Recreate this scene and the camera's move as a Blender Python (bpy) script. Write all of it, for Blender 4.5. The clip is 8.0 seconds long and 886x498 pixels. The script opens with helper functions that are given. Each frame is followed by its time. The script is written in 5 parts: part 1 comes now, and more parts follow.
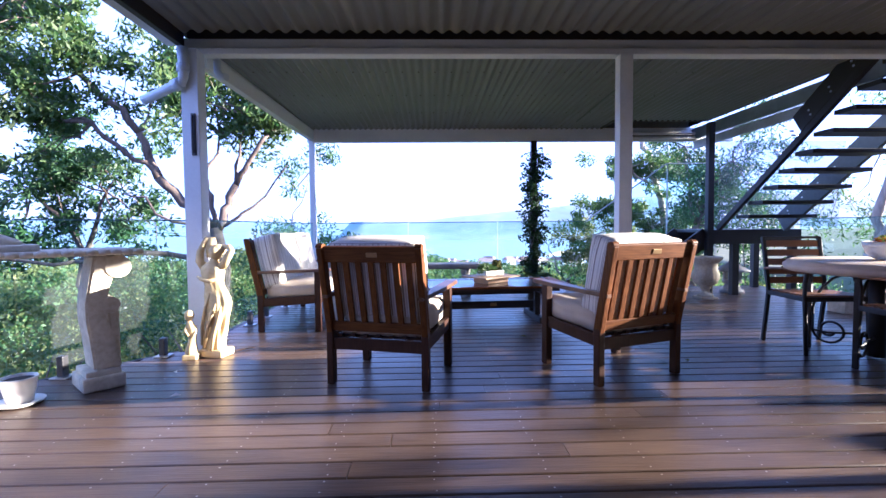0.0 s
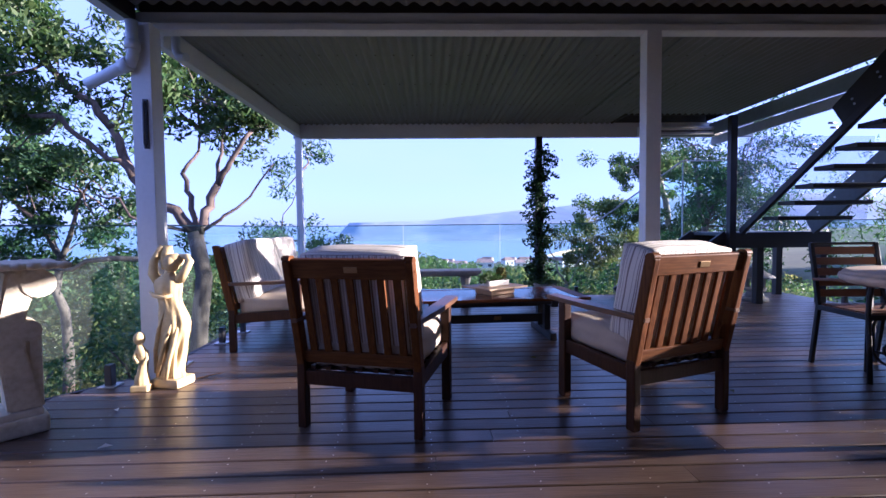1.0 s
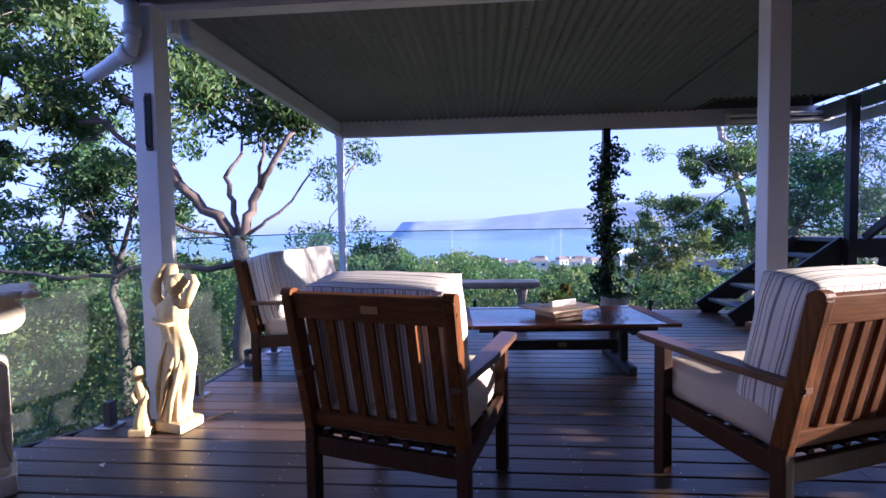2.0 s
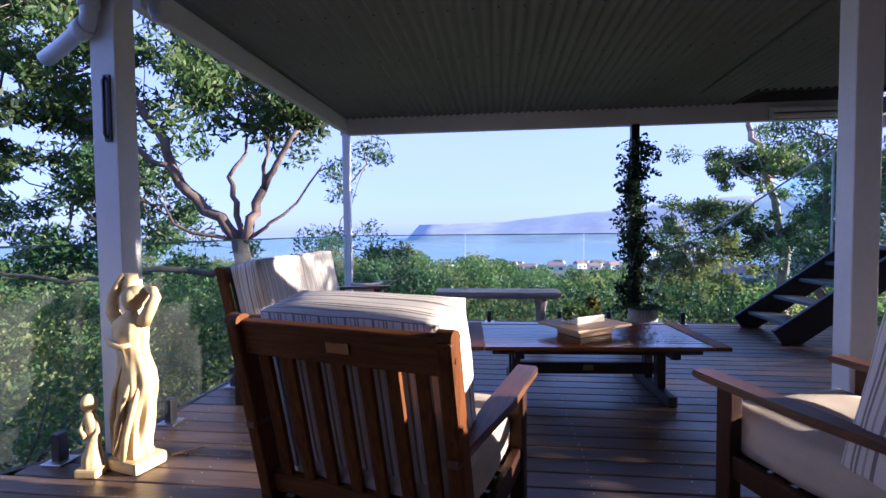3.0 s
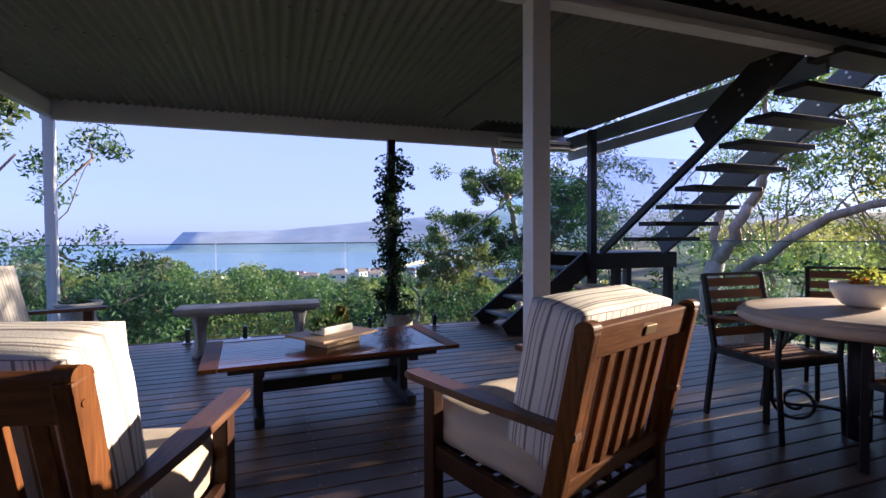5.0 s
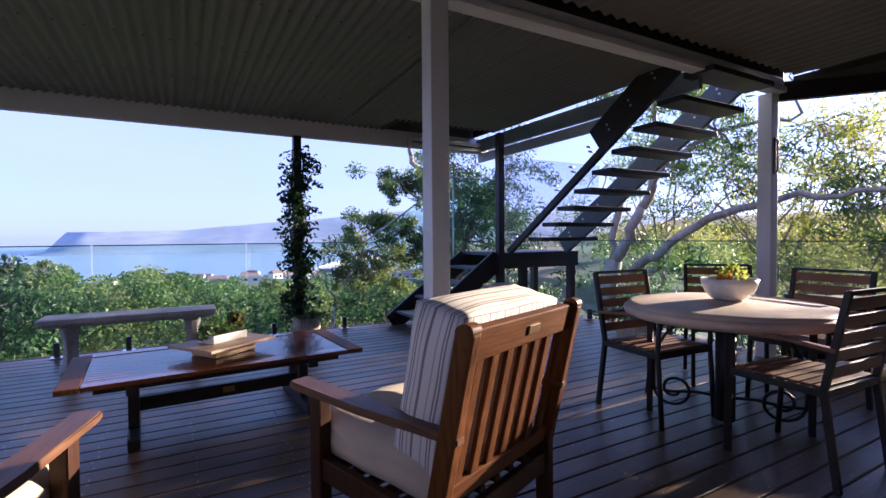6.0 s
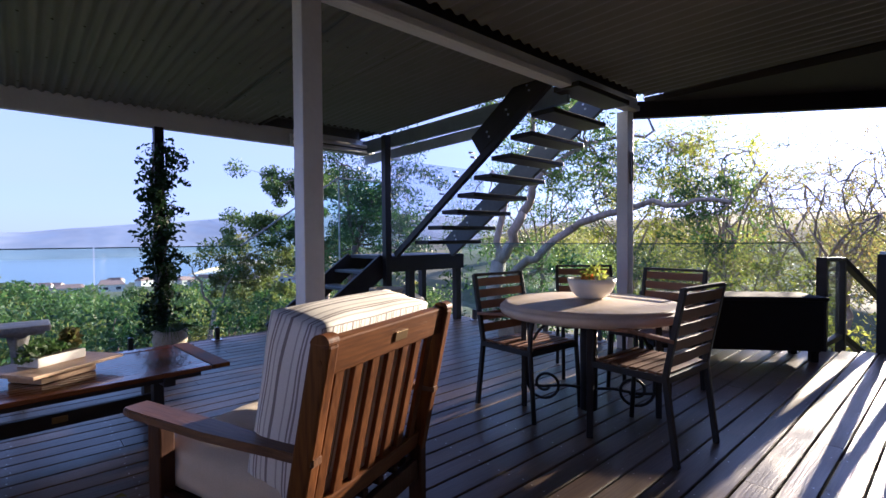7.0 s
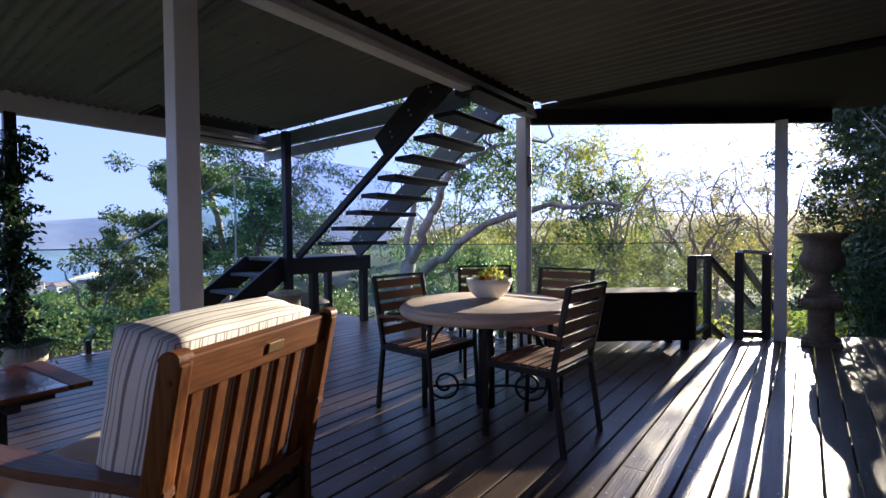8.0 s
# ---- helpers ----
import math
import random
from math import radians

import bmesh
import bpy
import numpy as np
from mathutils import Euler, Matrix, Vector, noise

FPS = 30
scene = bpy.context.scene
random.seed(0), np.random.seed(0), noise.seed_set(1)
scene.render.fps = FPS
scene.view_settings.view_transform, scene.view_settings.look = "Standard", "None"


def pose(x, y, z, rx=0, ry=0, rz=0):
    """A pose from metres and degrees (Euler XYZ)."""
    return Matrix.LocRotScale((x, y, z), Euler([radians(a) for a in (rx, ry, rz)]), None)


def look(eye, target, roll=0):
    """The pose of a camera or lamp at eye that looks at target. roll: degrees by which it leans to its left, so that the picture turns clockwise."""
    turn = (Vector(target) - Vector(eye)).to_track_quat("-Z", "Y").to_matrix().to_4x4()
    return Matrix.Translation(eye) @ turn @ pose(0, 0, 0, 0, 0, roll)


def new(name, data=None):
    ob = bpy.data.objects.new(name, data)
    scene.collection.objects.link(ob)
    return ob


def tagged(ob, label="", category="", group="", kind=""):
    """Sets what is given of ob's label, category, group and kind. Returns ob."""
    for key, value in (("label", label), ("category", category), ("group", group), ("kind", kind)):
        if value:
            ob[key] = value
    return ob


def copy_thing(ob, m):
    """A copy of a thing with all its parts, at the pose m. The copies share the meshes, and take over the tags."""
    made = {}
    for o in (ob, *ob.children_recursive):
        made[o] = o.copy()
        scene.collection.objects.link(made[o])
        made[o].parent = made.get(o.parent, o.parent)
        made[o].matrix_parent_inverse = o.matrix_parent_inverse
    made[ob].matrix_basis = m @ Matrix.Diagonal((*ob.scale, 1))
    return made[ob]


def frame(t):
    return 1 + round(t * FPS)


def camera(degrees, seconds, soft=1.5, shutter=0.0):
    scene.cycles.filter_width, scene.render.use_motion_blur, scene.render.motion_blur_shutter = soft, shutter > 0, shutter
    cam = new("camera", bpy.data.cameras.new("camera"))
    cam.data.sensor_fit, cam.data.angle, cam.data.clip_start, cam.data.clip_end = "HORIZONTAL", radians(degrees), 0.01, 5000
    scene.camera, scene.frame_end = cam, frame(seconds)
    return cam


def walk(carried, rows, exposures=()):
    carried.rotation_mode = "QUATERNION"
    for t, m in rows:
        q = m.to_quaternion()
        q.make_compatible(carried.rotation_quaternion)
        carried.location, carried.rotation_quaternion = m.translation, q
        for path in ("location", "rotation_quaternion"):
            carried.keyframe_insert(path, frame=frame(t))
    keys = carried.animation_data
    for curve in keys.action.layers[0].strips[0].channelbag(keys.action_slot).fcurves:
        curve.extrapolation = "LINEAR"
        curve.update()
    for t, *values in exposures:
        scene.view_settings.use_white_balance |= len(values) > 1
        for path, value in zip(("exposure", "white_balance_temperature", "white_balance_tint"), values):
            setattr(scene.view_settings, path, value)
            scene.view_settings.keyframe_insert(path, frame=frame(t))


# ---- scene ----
PATH = [
    (0, (0.316, 0.360, 1.003), (0.370, 2.357, 0.909), -0.51),
    (0.5, (0.327, 0.631, 1.014), (0.389, 2.627, 0.917), -0.53),
    (1, (0.338, 0.926, 1.036), (0.399, 2.922, 0.945), -0.63),
    (1.5, (0.355, 1.257, 1.083), (0.349, 3.255, 0.989), -0.76),
    (1.7, (0.352, 1.391, 1.103), (0.275, 3.388, 1.006), -0.90),
    (2.8, (0.350, 1.985, 1.132), (0.119, 3.970, 1.052), -0.56),
    (3, (0.367, 2.035, 1.133), (0.136, 4.020, 1.053), -0.56),
    (3.5, (0.433, 2.056, 1.139), (0.275, 4.049, 1.068), -0.12),
    (4, (0.499, 2.057, 1.137), (0.672, 4.048, 1.076), -0.07),
    (4.5, (0.548, 2.058, 1.133), (1.002, 4.005, 1.081), -0.30),
    (4.7, (0.572, 2.059, 1.134), (1.121, 3.982, 1.082), -0.30),
    (5.8, (0.711, 2.068, 1.137), (1.617, 3.850, 1.088), -0.44),
    (6, (0.735, 2.069, 1.137), (1.709, 3.816, 1.085), -0.41),
    (6.5, (0.794, 2.072, 1.142), (1.950, 3.703, 1.092), -0.39),
    (7, (0.842, 2.065, 1.139), (2.179, 3.551, 1.096), -0.41),
    (7.5, (0.892, 2.045, 1.146), (2.366, 3.397, 1.103), -0.55),
    (8, (0.941, 2.020, 1.149), (2.524, 3.240, 1.103), -0.56),
]
cam = camera(86.5, 8.0)
EXPOSURES = [(0.0, 3.36, 3970, 38), (1.0, 2.5, 4000, 45), (1.7, 2.5, 4050, 45), (2.8, 2.40, 4110, 43), (4.5, 2.08, 4350, 37), (6.0, 2.4, 4300, 42), (8.0, 2.15, 4200, 34)]
walk(cam, [(t, look(eye, target, roll)) for t, eye, target, roll in PATH], EXPOSURES)

# ---- world and sun ----
SUN_AZ = radians(88.5)      # clockwise from +y
SUN_EL = radians(11.5)
world = bpy.data.worlds.new("sky")
scene.world = world
world.use_nodes = True
wn = world.node_tree.nodes
sky = wn.new("ShaderNodeTexSky")
sky.sky_type = 'NISHITA'
sky.sun_disc = False
sky.sun_elevation = SUN_EL
sky.sun_rotation = SUN_AZ
sky.altitude = 0
sky.air_density = 1.0
sky.dust_density = 0.7
sky.ozone_density = 1.5
wn["Background"].inputs["Strength"].default_value = 0.045
veil = wn.new("ShaderNodeHueSaturation")      # thin high cloud pales the blue
veil.inputs["Saturation"].default_value = 0.50
veil.inputs["Value"].default_value = 1.1
world.node_tree.links.new(sky.outputs[0], veil.inputs["Color"])
# soft high haze in drifting streaks
co = wn.new("ShaderNodeTexCoord")
streak = wn.new("ShaderNodeMapping")
streak.inputs["Scale"].default_value = (1.0, 1.0, 4.0)
cloud = wn.new("ShaderNodeTexNoise")
cloud.inputs["Scale"].default_value = 1.6
cloud.inputs["Detail"].default_value = 7
cloud.inputs["Roughness"].default_value = 0.55
cover = wn.new("ShaderNodeMapRange")
cover.inputs["From Min"].default_value = 0.3
cover.inputs["From Max"].default_value = 0.7
cover.inputs["To Min"].default_value = 0.4
cover.inputs["To Max"].default_value = 0.85
haze = wn.new("ShaderNodeMix")
haze.data_type = 'RGBA'
haze.inputs["B"].default_value = (3.75, 3.7, 3.65, 1)
world.node_tree.links.new(co.outputs["Generated"], streak.inputs["Vector"])
world.node_tree.links.new(streak.outputs[0], cloud.inputs["Vector"])
world.node_tree.links.new(cloud.outputs["Fac"], cover.inputs["Value"])
world.node_tree.links.new(cover.outputs[0], haze.inputs["Factor"])
world.node_tree.links.new(veil.outputs[0], haze.inputs["A"])
world.node_tree.links.new(haze.outputs["Result"], wn["Background"].inputs["Color"])
sun_data = bpy.data.lights.new("sun", 'SUN')
sun_data.energy = 5.0
sun_data.angle = radians(0.55)
sun_data.color = (1.0, 0.70, 0.24)
sun_dir = Vector((math.sin(SUN_AZ) * math.cos(SUN_EL), math.cos(SUN_AZ) * math.cos(SUN_EL), math.sin(SUN_EL)))
sun = new("sun", sun_data)
sun.matrix_world = look(sun_dir * 50, (0, 0, 0))


# ---- materials ----
def mat(name, color, rough=0.6, metal=0.0, grain=0.0, scale=20.0, stretch=(1, 1, 1), bump=0.0, second=None, stain=0.0,
        stain_scale=3.0, spread=0.0, spec=0.5, rough_var=0.0, coat=0.0, island=False):
    """A node material: base colour mixed with a second one by stretched noise (grain), large stains, spread from piece to piece, and bump."""
    m = bpy.data.materials.new(name)
    m.use_nodes = True
    nt = m.node_tree
    n, l = nt.nodes, nt.links
    b = n["Principled BSDF"]
    b.inputs["Roughness"].default_value = rough
    b.inputs["Metallic"].default_value = metal
    b.inputs["Specular IOR Level"].default_value = spec
    b.inputs["Coat Weight"].default_value = coat
    tc = n.new("ShaderNodeTexCoord")
    mp = n.new("ShaderNodeMapping")
    mp.inputs["Scale"].default_value = stretch
    l.new(tc.outputs["Object"], mp.inputs["Vector"])
    if spread and not island:
        ob_info = n.new("ShaderNodeObjectInfo")
        shift = n.new("ShaderNodeVectorMath")
        shift.operation = 'SCALE'
        shift.inputs[0].default_value = (37.0, 53.0, 29.0)
        l.new(ob_info.outputs["Random"], shift.inputs["Scale"])
        l.new(shift.outputs[0], mp.inputs["Location"])
    fine = n.new("ShaderNodeTexNoise")
    fine.inputs["Scale"].default_value = scale
    fine.inputs["Detail"].default_value = 6
    l.new(mp.outputs[0], fine.inputs["Vector"])
    col = n.new("ShaderNodeMix")
    col.data_type = 'RGBA'
    col.inputs["A"].default_value = (*color, 1)
    col.inputs["B"].default_value = (*(second or [c * 0.6 for c in color]), 1)
    ramp = n.new("ShaderNodeMapRange")
    ramp.inputs["From Min"].default_value = 0.35
    ramp.inputs["From Max"].default_value = 0.7
    ramp.inputs["To Max"].default_value = grain
    l.new(fine.outputs["Fac"], ramp.inputs["Value"])
    l.new(ramp.outputs[0], col.inputs["Factor"])
    out = col.outputs["Result"]
    big = n.new("ShaderNodeTexNoise")
    big.inputs["Scale"].default_value = stain_scale
    big.inputs["Detail"].default_value = 4
    l.new(tc.outputs["Object"], big.inputs["Vector"])
    if stain or spread:
        hsv = n.new("ShaderNodeHueSaturation")
        l.new(out, hsv.inputs["Color"])
        val = n.new("ShaderNodeMapRange")
        val.inputs["From Min"].default_value = 0.3
        val.inputs["From Max"].default_value = 0.7
        val.inputs["To Min"].default_value = 1 - stain
        val.inputs["To Max"].default_value = 1 + stain * 0.6
        l.new(big.outputs["Fac"], val.inputs["Value"])
        rnd = n.new("ShaderNodeMapRange")
        rnd.inputs["To Min"].default_value = 1 - spread
        rnd.inputs["To Max"].default_value = 1 + spread
        if island:
            geo = n.new("ShaderNodeNewGeometry")
            l.new(geo.outputs["Random Per Island"], rnd.inputs["Value"])
        else:
            oi = n.new("ShaderNodeObjectInfo")
            l.new(oi.outputs["Random"], rnd.inputs["Value"])
        mul = n.new("ShaderNodeMath")
        mul.operation = 'MULTIPLY'
        l.new(val.outputs[0], mul.inputs[0])
        l.new(rnd.outputs[0], mul.inputs[1])
        l.new(mul.outputs[0], hsv.inputs["Value"])
        out = hsv.outputs[0]
    l.new(out, b.inputs["Base Color"])
    if rough_var:
        rr = n.new("ShaderNodeMapRange")
        rr.inputs["From Min"].default_value = 0.3
        rr.inputs["From Max"].default_value = 0.7
        rr.inputs["To Min"].default_value = rough - rough_var
        rr.inputs["To Max"].default_value = rough + rough_var
        l.new(big.outputs["Fac"], rr.inputs["Value"])
        l.new(rr.outputs[0], b.inputs["Roughness"])
    if bump:
        bp = n.new("ShaderNodeBump")
        bp.inputs["Strength"].default_value = bump
        bp.inputs["Distance"].default_value = 0.004
        l.new(fine.outputs["Fac"], bp.inputs["Height"])
        l.new(bp.outputs[0], b.inputs["Normal"])
    return m


def stripe_mat(name, period, axis):
    """Cream canvas with narrow and broad grey-brown stripes along one axis of the cushion."""
    m = mat(name, (0.72, 0.69, 0.63), 0.9, grain=0.25, scale=220, bump=0.25, stain=0.08, stain_scale=5)
    n, l = m.node_tree.nodes, m.node_tree.links
    b = n["Principled BSDF"]
    base = b.inputs["Base Color"].links[0].from_socket
    tc = n.new("ShaderNodeTexCoord")
    sep = n.new("ShaderNodeSeparateXYZ")
    l.new(tc.outputs["Object"], sep.inputs[0])
    mul = n.new("ShaderNodeMath")
    mul.operation = 'MULTIPLY'
    mul.inputs[1].default_value = 1 / period
    l.new(sep.outputs[axis], mul.inputs[0])
    fr = n.new("ShaderNodeMath")
    fr.operation = 'FRACT'
    l.new(mul.outputs[0], fr.inputs[0])
    cr = n.new("ShaderNodeValToRGB")
    cr.color_ramp.interpolation = 'CONSTANT'
    stops = [(0.0, 0), (0.08, 0.85), (0.17, 0), (0.30, 0.5), (0.35, 0), (0.46, 0.8), (0.515, 0), (0.56, 0.8), (0.615, 0), (0.78, 0.5), (0.83, 0)]
    e = cr.color_ramp.elements
    e[0].position, e[0].color = 0.0, (0, 0, 0, 1)
    e.remove(e[1])
    for p, v in stops[1:]:
        q = e.new(p)
        q.color = (v, v, v, 1)
    l.new(fr.outputs[0], cr.inputs[0])
    mix = n.new("ShaderNodeMix")
    mix.data_type = 'RGBA'
    l.new(cr.outputs[0], mix.inputs["Factor"])
    l.new(base, mix.inputs["A"])
    mix.inputs["B"].default_value = (0.16, 0.13, 0.12, 1)
    l.new(mix.outputs["Result"], b.inputs["Base Color"])
    return m


def leaf_mat(name, color, second, through_light=0.4, patch=0.8):
    m = bpy.data.materials.new(name)
    m.use_nodes = True
    n, l = m.node_tree.nodes, m.node_tree.links
    b = n["Principled BSDF"]
    b.inputs["Roughness"].default_value = 0.5
    b.inputs["Specular IOR Level"].default_value = 0.35
    geo = n.new("ShaderNodeNewGeometry")
    mix = n.new("ShaderNodeMix")
    mix.data_type = 'RGBA'
    mix.inputs["A"].default_value = (*color, 1)
    mix.inputs["B"].default_value = (*second, 1)
    l.new(geo.outputs["Random Per Island"], mix.inputs["Factor"])
    tc = n.new("ShaderNodeTexCoord")
    nz = n.new("ShaderNodeTexNoise")
    nz.inputs["Scale"].default_value = patch
    l.new(tc.outputs["Object"], nz.inputs["Vector"])
    hs = n.new("ShaderNodeHueSaturation")
    vr = n.new("ShaderNodeMapRange")
    vr.inputs["From Min"].default_value = 0.3
    vr.inputs["From Max"].default_value = 0.7
    vr.inputs["To Min"].default_value = 0.5
    vr.inputs["To Max"].default_value = 1.5
    l.new(nz.outputs["Fac"], vr.inputs["Value"])
    l.new(vr.outputs[0], hs.inputs["Value"])
    l.new(mix.outputs["Result"], hs.inputs["Color"])
    l.new(hs.outputs[0], b.inputs["Base Color"])
    tr = n.new("ShaderNodeBsdfTranslucent")
    glow = n.new("ShaderNodeHueSaturation")
    glow.inputs["Saturation"].default_value = 1.15
    glow.inputs["Value"].default_value = 1.7
    l.new(hs.outputs[0], glow.inputs["Color"])
    l.new(glow.outputs[0], tr.inputs["Color"])
    ms = n.new("ShaderNodeMixShader")
    ms.inputs[0].default_value = through_light
    l.new(b.outputs[0], ms.inputs[1])
    l.new(tr.outputs[0], ms.inputs[2])
    l.new(ms.outputs[0], n["Material Output"].inputs["Surface"])
    return m


def glass_mat(name, tint, rough=0.02, dirt=0.04):
    """Clear sheet glass: sees straight through, with a Fresnel gloss and a thin film of dust."""
    m = bpy.data.materials.new(name)
    m.use_nodes = True
    n, l = m.node_tree.nodes, m.node_tree.links
    n.remove(n["Principled BSDF"])
    tp = n.new("ShaderNodeBsdfTransparent")
    tp.inputs["Color"].default_value = (*tint, 1)
    gl = n.new("ShaderNodeBsdfGlossy")
    gl.inputs["Roughness"].default_value = rough
    lw = n.new("ShaderNodeLayerWeight")
    lw.inputs["Blend"].default_value = 0.5
    pw = n.new("ShaderNodeMath")
    pw.operation = 'POWER'
    pw.inputs[1].default_value = 5.0
    l.new(lw.outputs["Facing"], pw.inputs[0])
    fr = n.new("ShaderNodeMapRange")
    fr.inputs["To Min"].default_value = 0.025
    fr.inputs["To Max"].default_value = 0.45
    l.new(pw.outputs[0], fr.inputs["Value"])
    m1 = n.new("ShaderNodeMixShader")
    l.new(fr.outputs[0], m1.inputs[0])
    l.new(tp.outputs[0], m1.inputs[1])
    l.new(gl.outputs[0], m1.inputs[2])
    df = n.new("ShaderNodeBsdfDiffuse")
    df.inputs["Color"].default_value = (0.75, 0.78, 0.8, 1)
    tc = n.new("ShaderNodeTexCoord")
    nz = n.new("ShaderNodeTexNoise")
    nz.inputs["Scale"].default_value = 2.5
    nz.inputs["Detail"].default_value = 8
    l.new(tc.outputs["Object"], nz.inputs["Vector"])
    rg = n.new("ShaderNodeMapRange")
    rg.inputs["From Min"].default_value = 0.4
    rg.inputs["From Max"].default_value = 0.75
    rg.inputs["To Min"].default_value = dirt * 0.6
    rg.inputs["To Max"].default_value = dirt * 1.3
    l.new(nz.outputs["Fac"], rg.inputs["Value"])
    m2 = n.new("ShaderNodeMixShader")
    l.new(rg.outputs[0], m2.inputs[0])
    l.new(m1.outputs[0], m2.inputs[1])
    l.new(df.outputs[0], m2.inputs[2])
    l.new(m2.outputs[0], n["Material Output"].inputs["Surface"])
    return m


WHITE = mat("white_paint", (0.74, 0.76, 0.78), 0.45, grain=0.12, scale=40, stain=0.06, bump=0.08)
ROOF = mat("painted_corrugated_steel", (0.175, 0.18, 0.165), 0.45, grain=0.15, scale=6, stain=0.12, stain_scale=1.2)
DECK = mat("hardwood_decking", (0.118, 0.080, 0.052), 0.34, grain=0.85, scale=14, stretch=(0.35, 9, 9), bump=0.35,
           second=(0.058, 0.037, 0.025), stain=0.22, stain_scale=1.6, spread=0.22, rough_var=0.10)
SCREW = mat("screw_steel", (0.6, 0.58, 0.55), 0.35, metal=0.9)
TEAK = mat("oiled_teak", (0.132, 0.050, 0.006), 0.5, spec=0.12, grain=0.8, scale=16, stretch=(6, 6, 0.5), second=(0.052, 0.018, 0.004), bump=0.2, stain=0.15, spread=0.1)
TEAK_X = mat("oiled_teak_lengthwise", (0.125, 0.043, 0.012), 0.2, coat=0.5, grain=0.8, scale=16, stretch=(0.5, 6, 6), second=(0.055, 0.019, 0.008), bump=0.2, stain=0.15, spread=0.14, rough_var=0.06)
ARMWOOD = mat("weathered_teak", (0.135, 0.066, 0.026), 0.36, grain=0.8, scale=18, stretch=(6, 0.5, 6), second=(0.045, 0.02, 0.01), bump=0.25, stain=0.25, stain_scale=6)
TEAK_RAIL = mat("oiled_teak_rail", (0.150, 0.062, 0.012), 0.45, spec=0.15, grain=0.8, scale=16, stretch=(0.5, 6, 6), second=(0.062, 0.022, 0.006), bump=0.2, stain=0.15, spread=0.1)
# teak darkened for the shade on legs, rails and seat slats
TEAK_LEG = mat("shaded_teak", (0.052, 0.022, 0.009), 0.5, spec=0.2, grain=0.7, scale=16, stretch=(6, 6, 0.5), second=(0.024, 0.010, 0.005), bump=0.25, stain=0.2, spread=0.1)
DARK = mat("dark_stained_timber", (0.018, 0.016, 0.018), 0.5, grain=0.6, scale=18, stretch=(1, 4, 4), bump=0.25, stain=0.2)
GREYT = mat("grey_painted_timber", (0.09, 0.105, 0.12), 0.55, grain=0.4, scale=22, bump=0.2, stain=0.15)
BLUEGREY = mat("skylit_grey_paint", (0.20, 0.26, 0.32), 0.5, grain=0.3, scale=20, bump=0.15, stain=0.15)
PALEGREY = mat("pale_grey_paint", (0.42, 0.47, 0.52), 0.5, grain=0.3, scale=20, bump=0.15, stain=0.15)
STRIPE = stripe_mat("striped_canvas", 0.085, 0)
CANVAS = mat("sand_canvas", (0.55, 0.47, 0.35), 0.92, grain=0.25, scale=260, bump=0.3, stain=0.12, stain_scale=6)
STONE = mat("cast_stone", (0.62, 0.56, 0.42), 0.85, grain=0.5, scale=35, second=(0.38, 0.31, 0.19), bump=0.5, stain=0.28, stain_scale=5)
STATUE = mat("yellowed_cast_stone", (0.62, 0.49, 0.23), 0.8, grain=0.4, scale=30, second=(0.38, 0.27, 0.09), bump=0.3, stain=0.22, stain_scale=8)
# cream stone with the shade beside the gate put into its colour
SHADESTONE = mat("shaded_cast_stone", (0.26, 0.21, 0.14), 0.9, grain=0.6, scale=30, second=(0.10, 0.085, 0.055), bump=0.5, stain=0.35, stain_scale=5)
GREYSTONE = mat("grey_cast_stone", (0.42, 0.41, 0.39), 0.85, grain=0.6, scale=45, bump=0.5, stain=0.25, stain_scale=6)
TABLESTONE = mat("honed_travertine", (0.62, 0.52, 0.40), 0.55, grain=0.35, scale=9, second=(0.48, 0.36, 0.25), bump=0.1, stain=0.15, stain_scale=3)
IRON = mat("black_wrought_iron", (0.010, 0.010, 0.011), 0.55, metal=0.2, grain=0.3, scale=50, bump=0.2)
CHAIRMETAL = mat("charcoal_powder_coat", (0.014, 0.015, 0.017), 0.5, grain=0.2, scale=60, bump=0.1)
SLATWOOD = mat("oiled_slat_timber", (0.22, 0.105, 0.045), 0.5, grain=0.7, scale=20, stretch=(0.6, 8, 8), second=(0.16, 0.075, 0.03), bump=0.2, spread=0.12, stain=0.15)
CERAMIC = mat("white_glazed_ceramic", (0.78, 0.76, 0.72), 0.35, grain=0.08, scale=30, stain=0.05)
BLACKCOVER = mat("black_vinyl_cover", (0.006, 0.006, 0.007), 0.85, grain=0.4, scale=12, bump=0.3)
STEEL = mat("brushed_stainless", (0.55, 0.56, 0.58), 0.3, metal=1.0, grain=0.3, scale=80, stretch=(1, 1, 8))
SPIGOT = mat("dark_spigot_metal", (0.09, 0.09, 0.1), 0.35, metal=0.7)
BRASS = mat("aged_brass", (0.35, 0.24, 0.10), 0.4, metal=0.9, grain=0.4, scale=90)
PVC = mat("pvc_pipe", (0.62, 0.68, 0.78), 0.4, grain=0.1, scale=30)
SOIL = mat("potting_soil", (0.05, 0.035, 0.022), 0.95, grain=0.7, scale=60, bump=0.8)
BARK = mat("gum_bark", (0.17, 0.13, 0.105), 0.85, grain=0.8, scale=9, stretch=(3, 3, 0.6), second=(0.07, 0.05, 0.04), bump=0.7, stain=0.35, stain_scale=2)
PALEBARK = mat("pale_gum_bark", (0.40, 0.34, 0.28), 0.8, grain=0.7, scale=7, stretch=(3, 3, 0.5), second=(0.2, 0.15, 0.11), bump=0.5, stain=0.3, stain_scale=1.5)
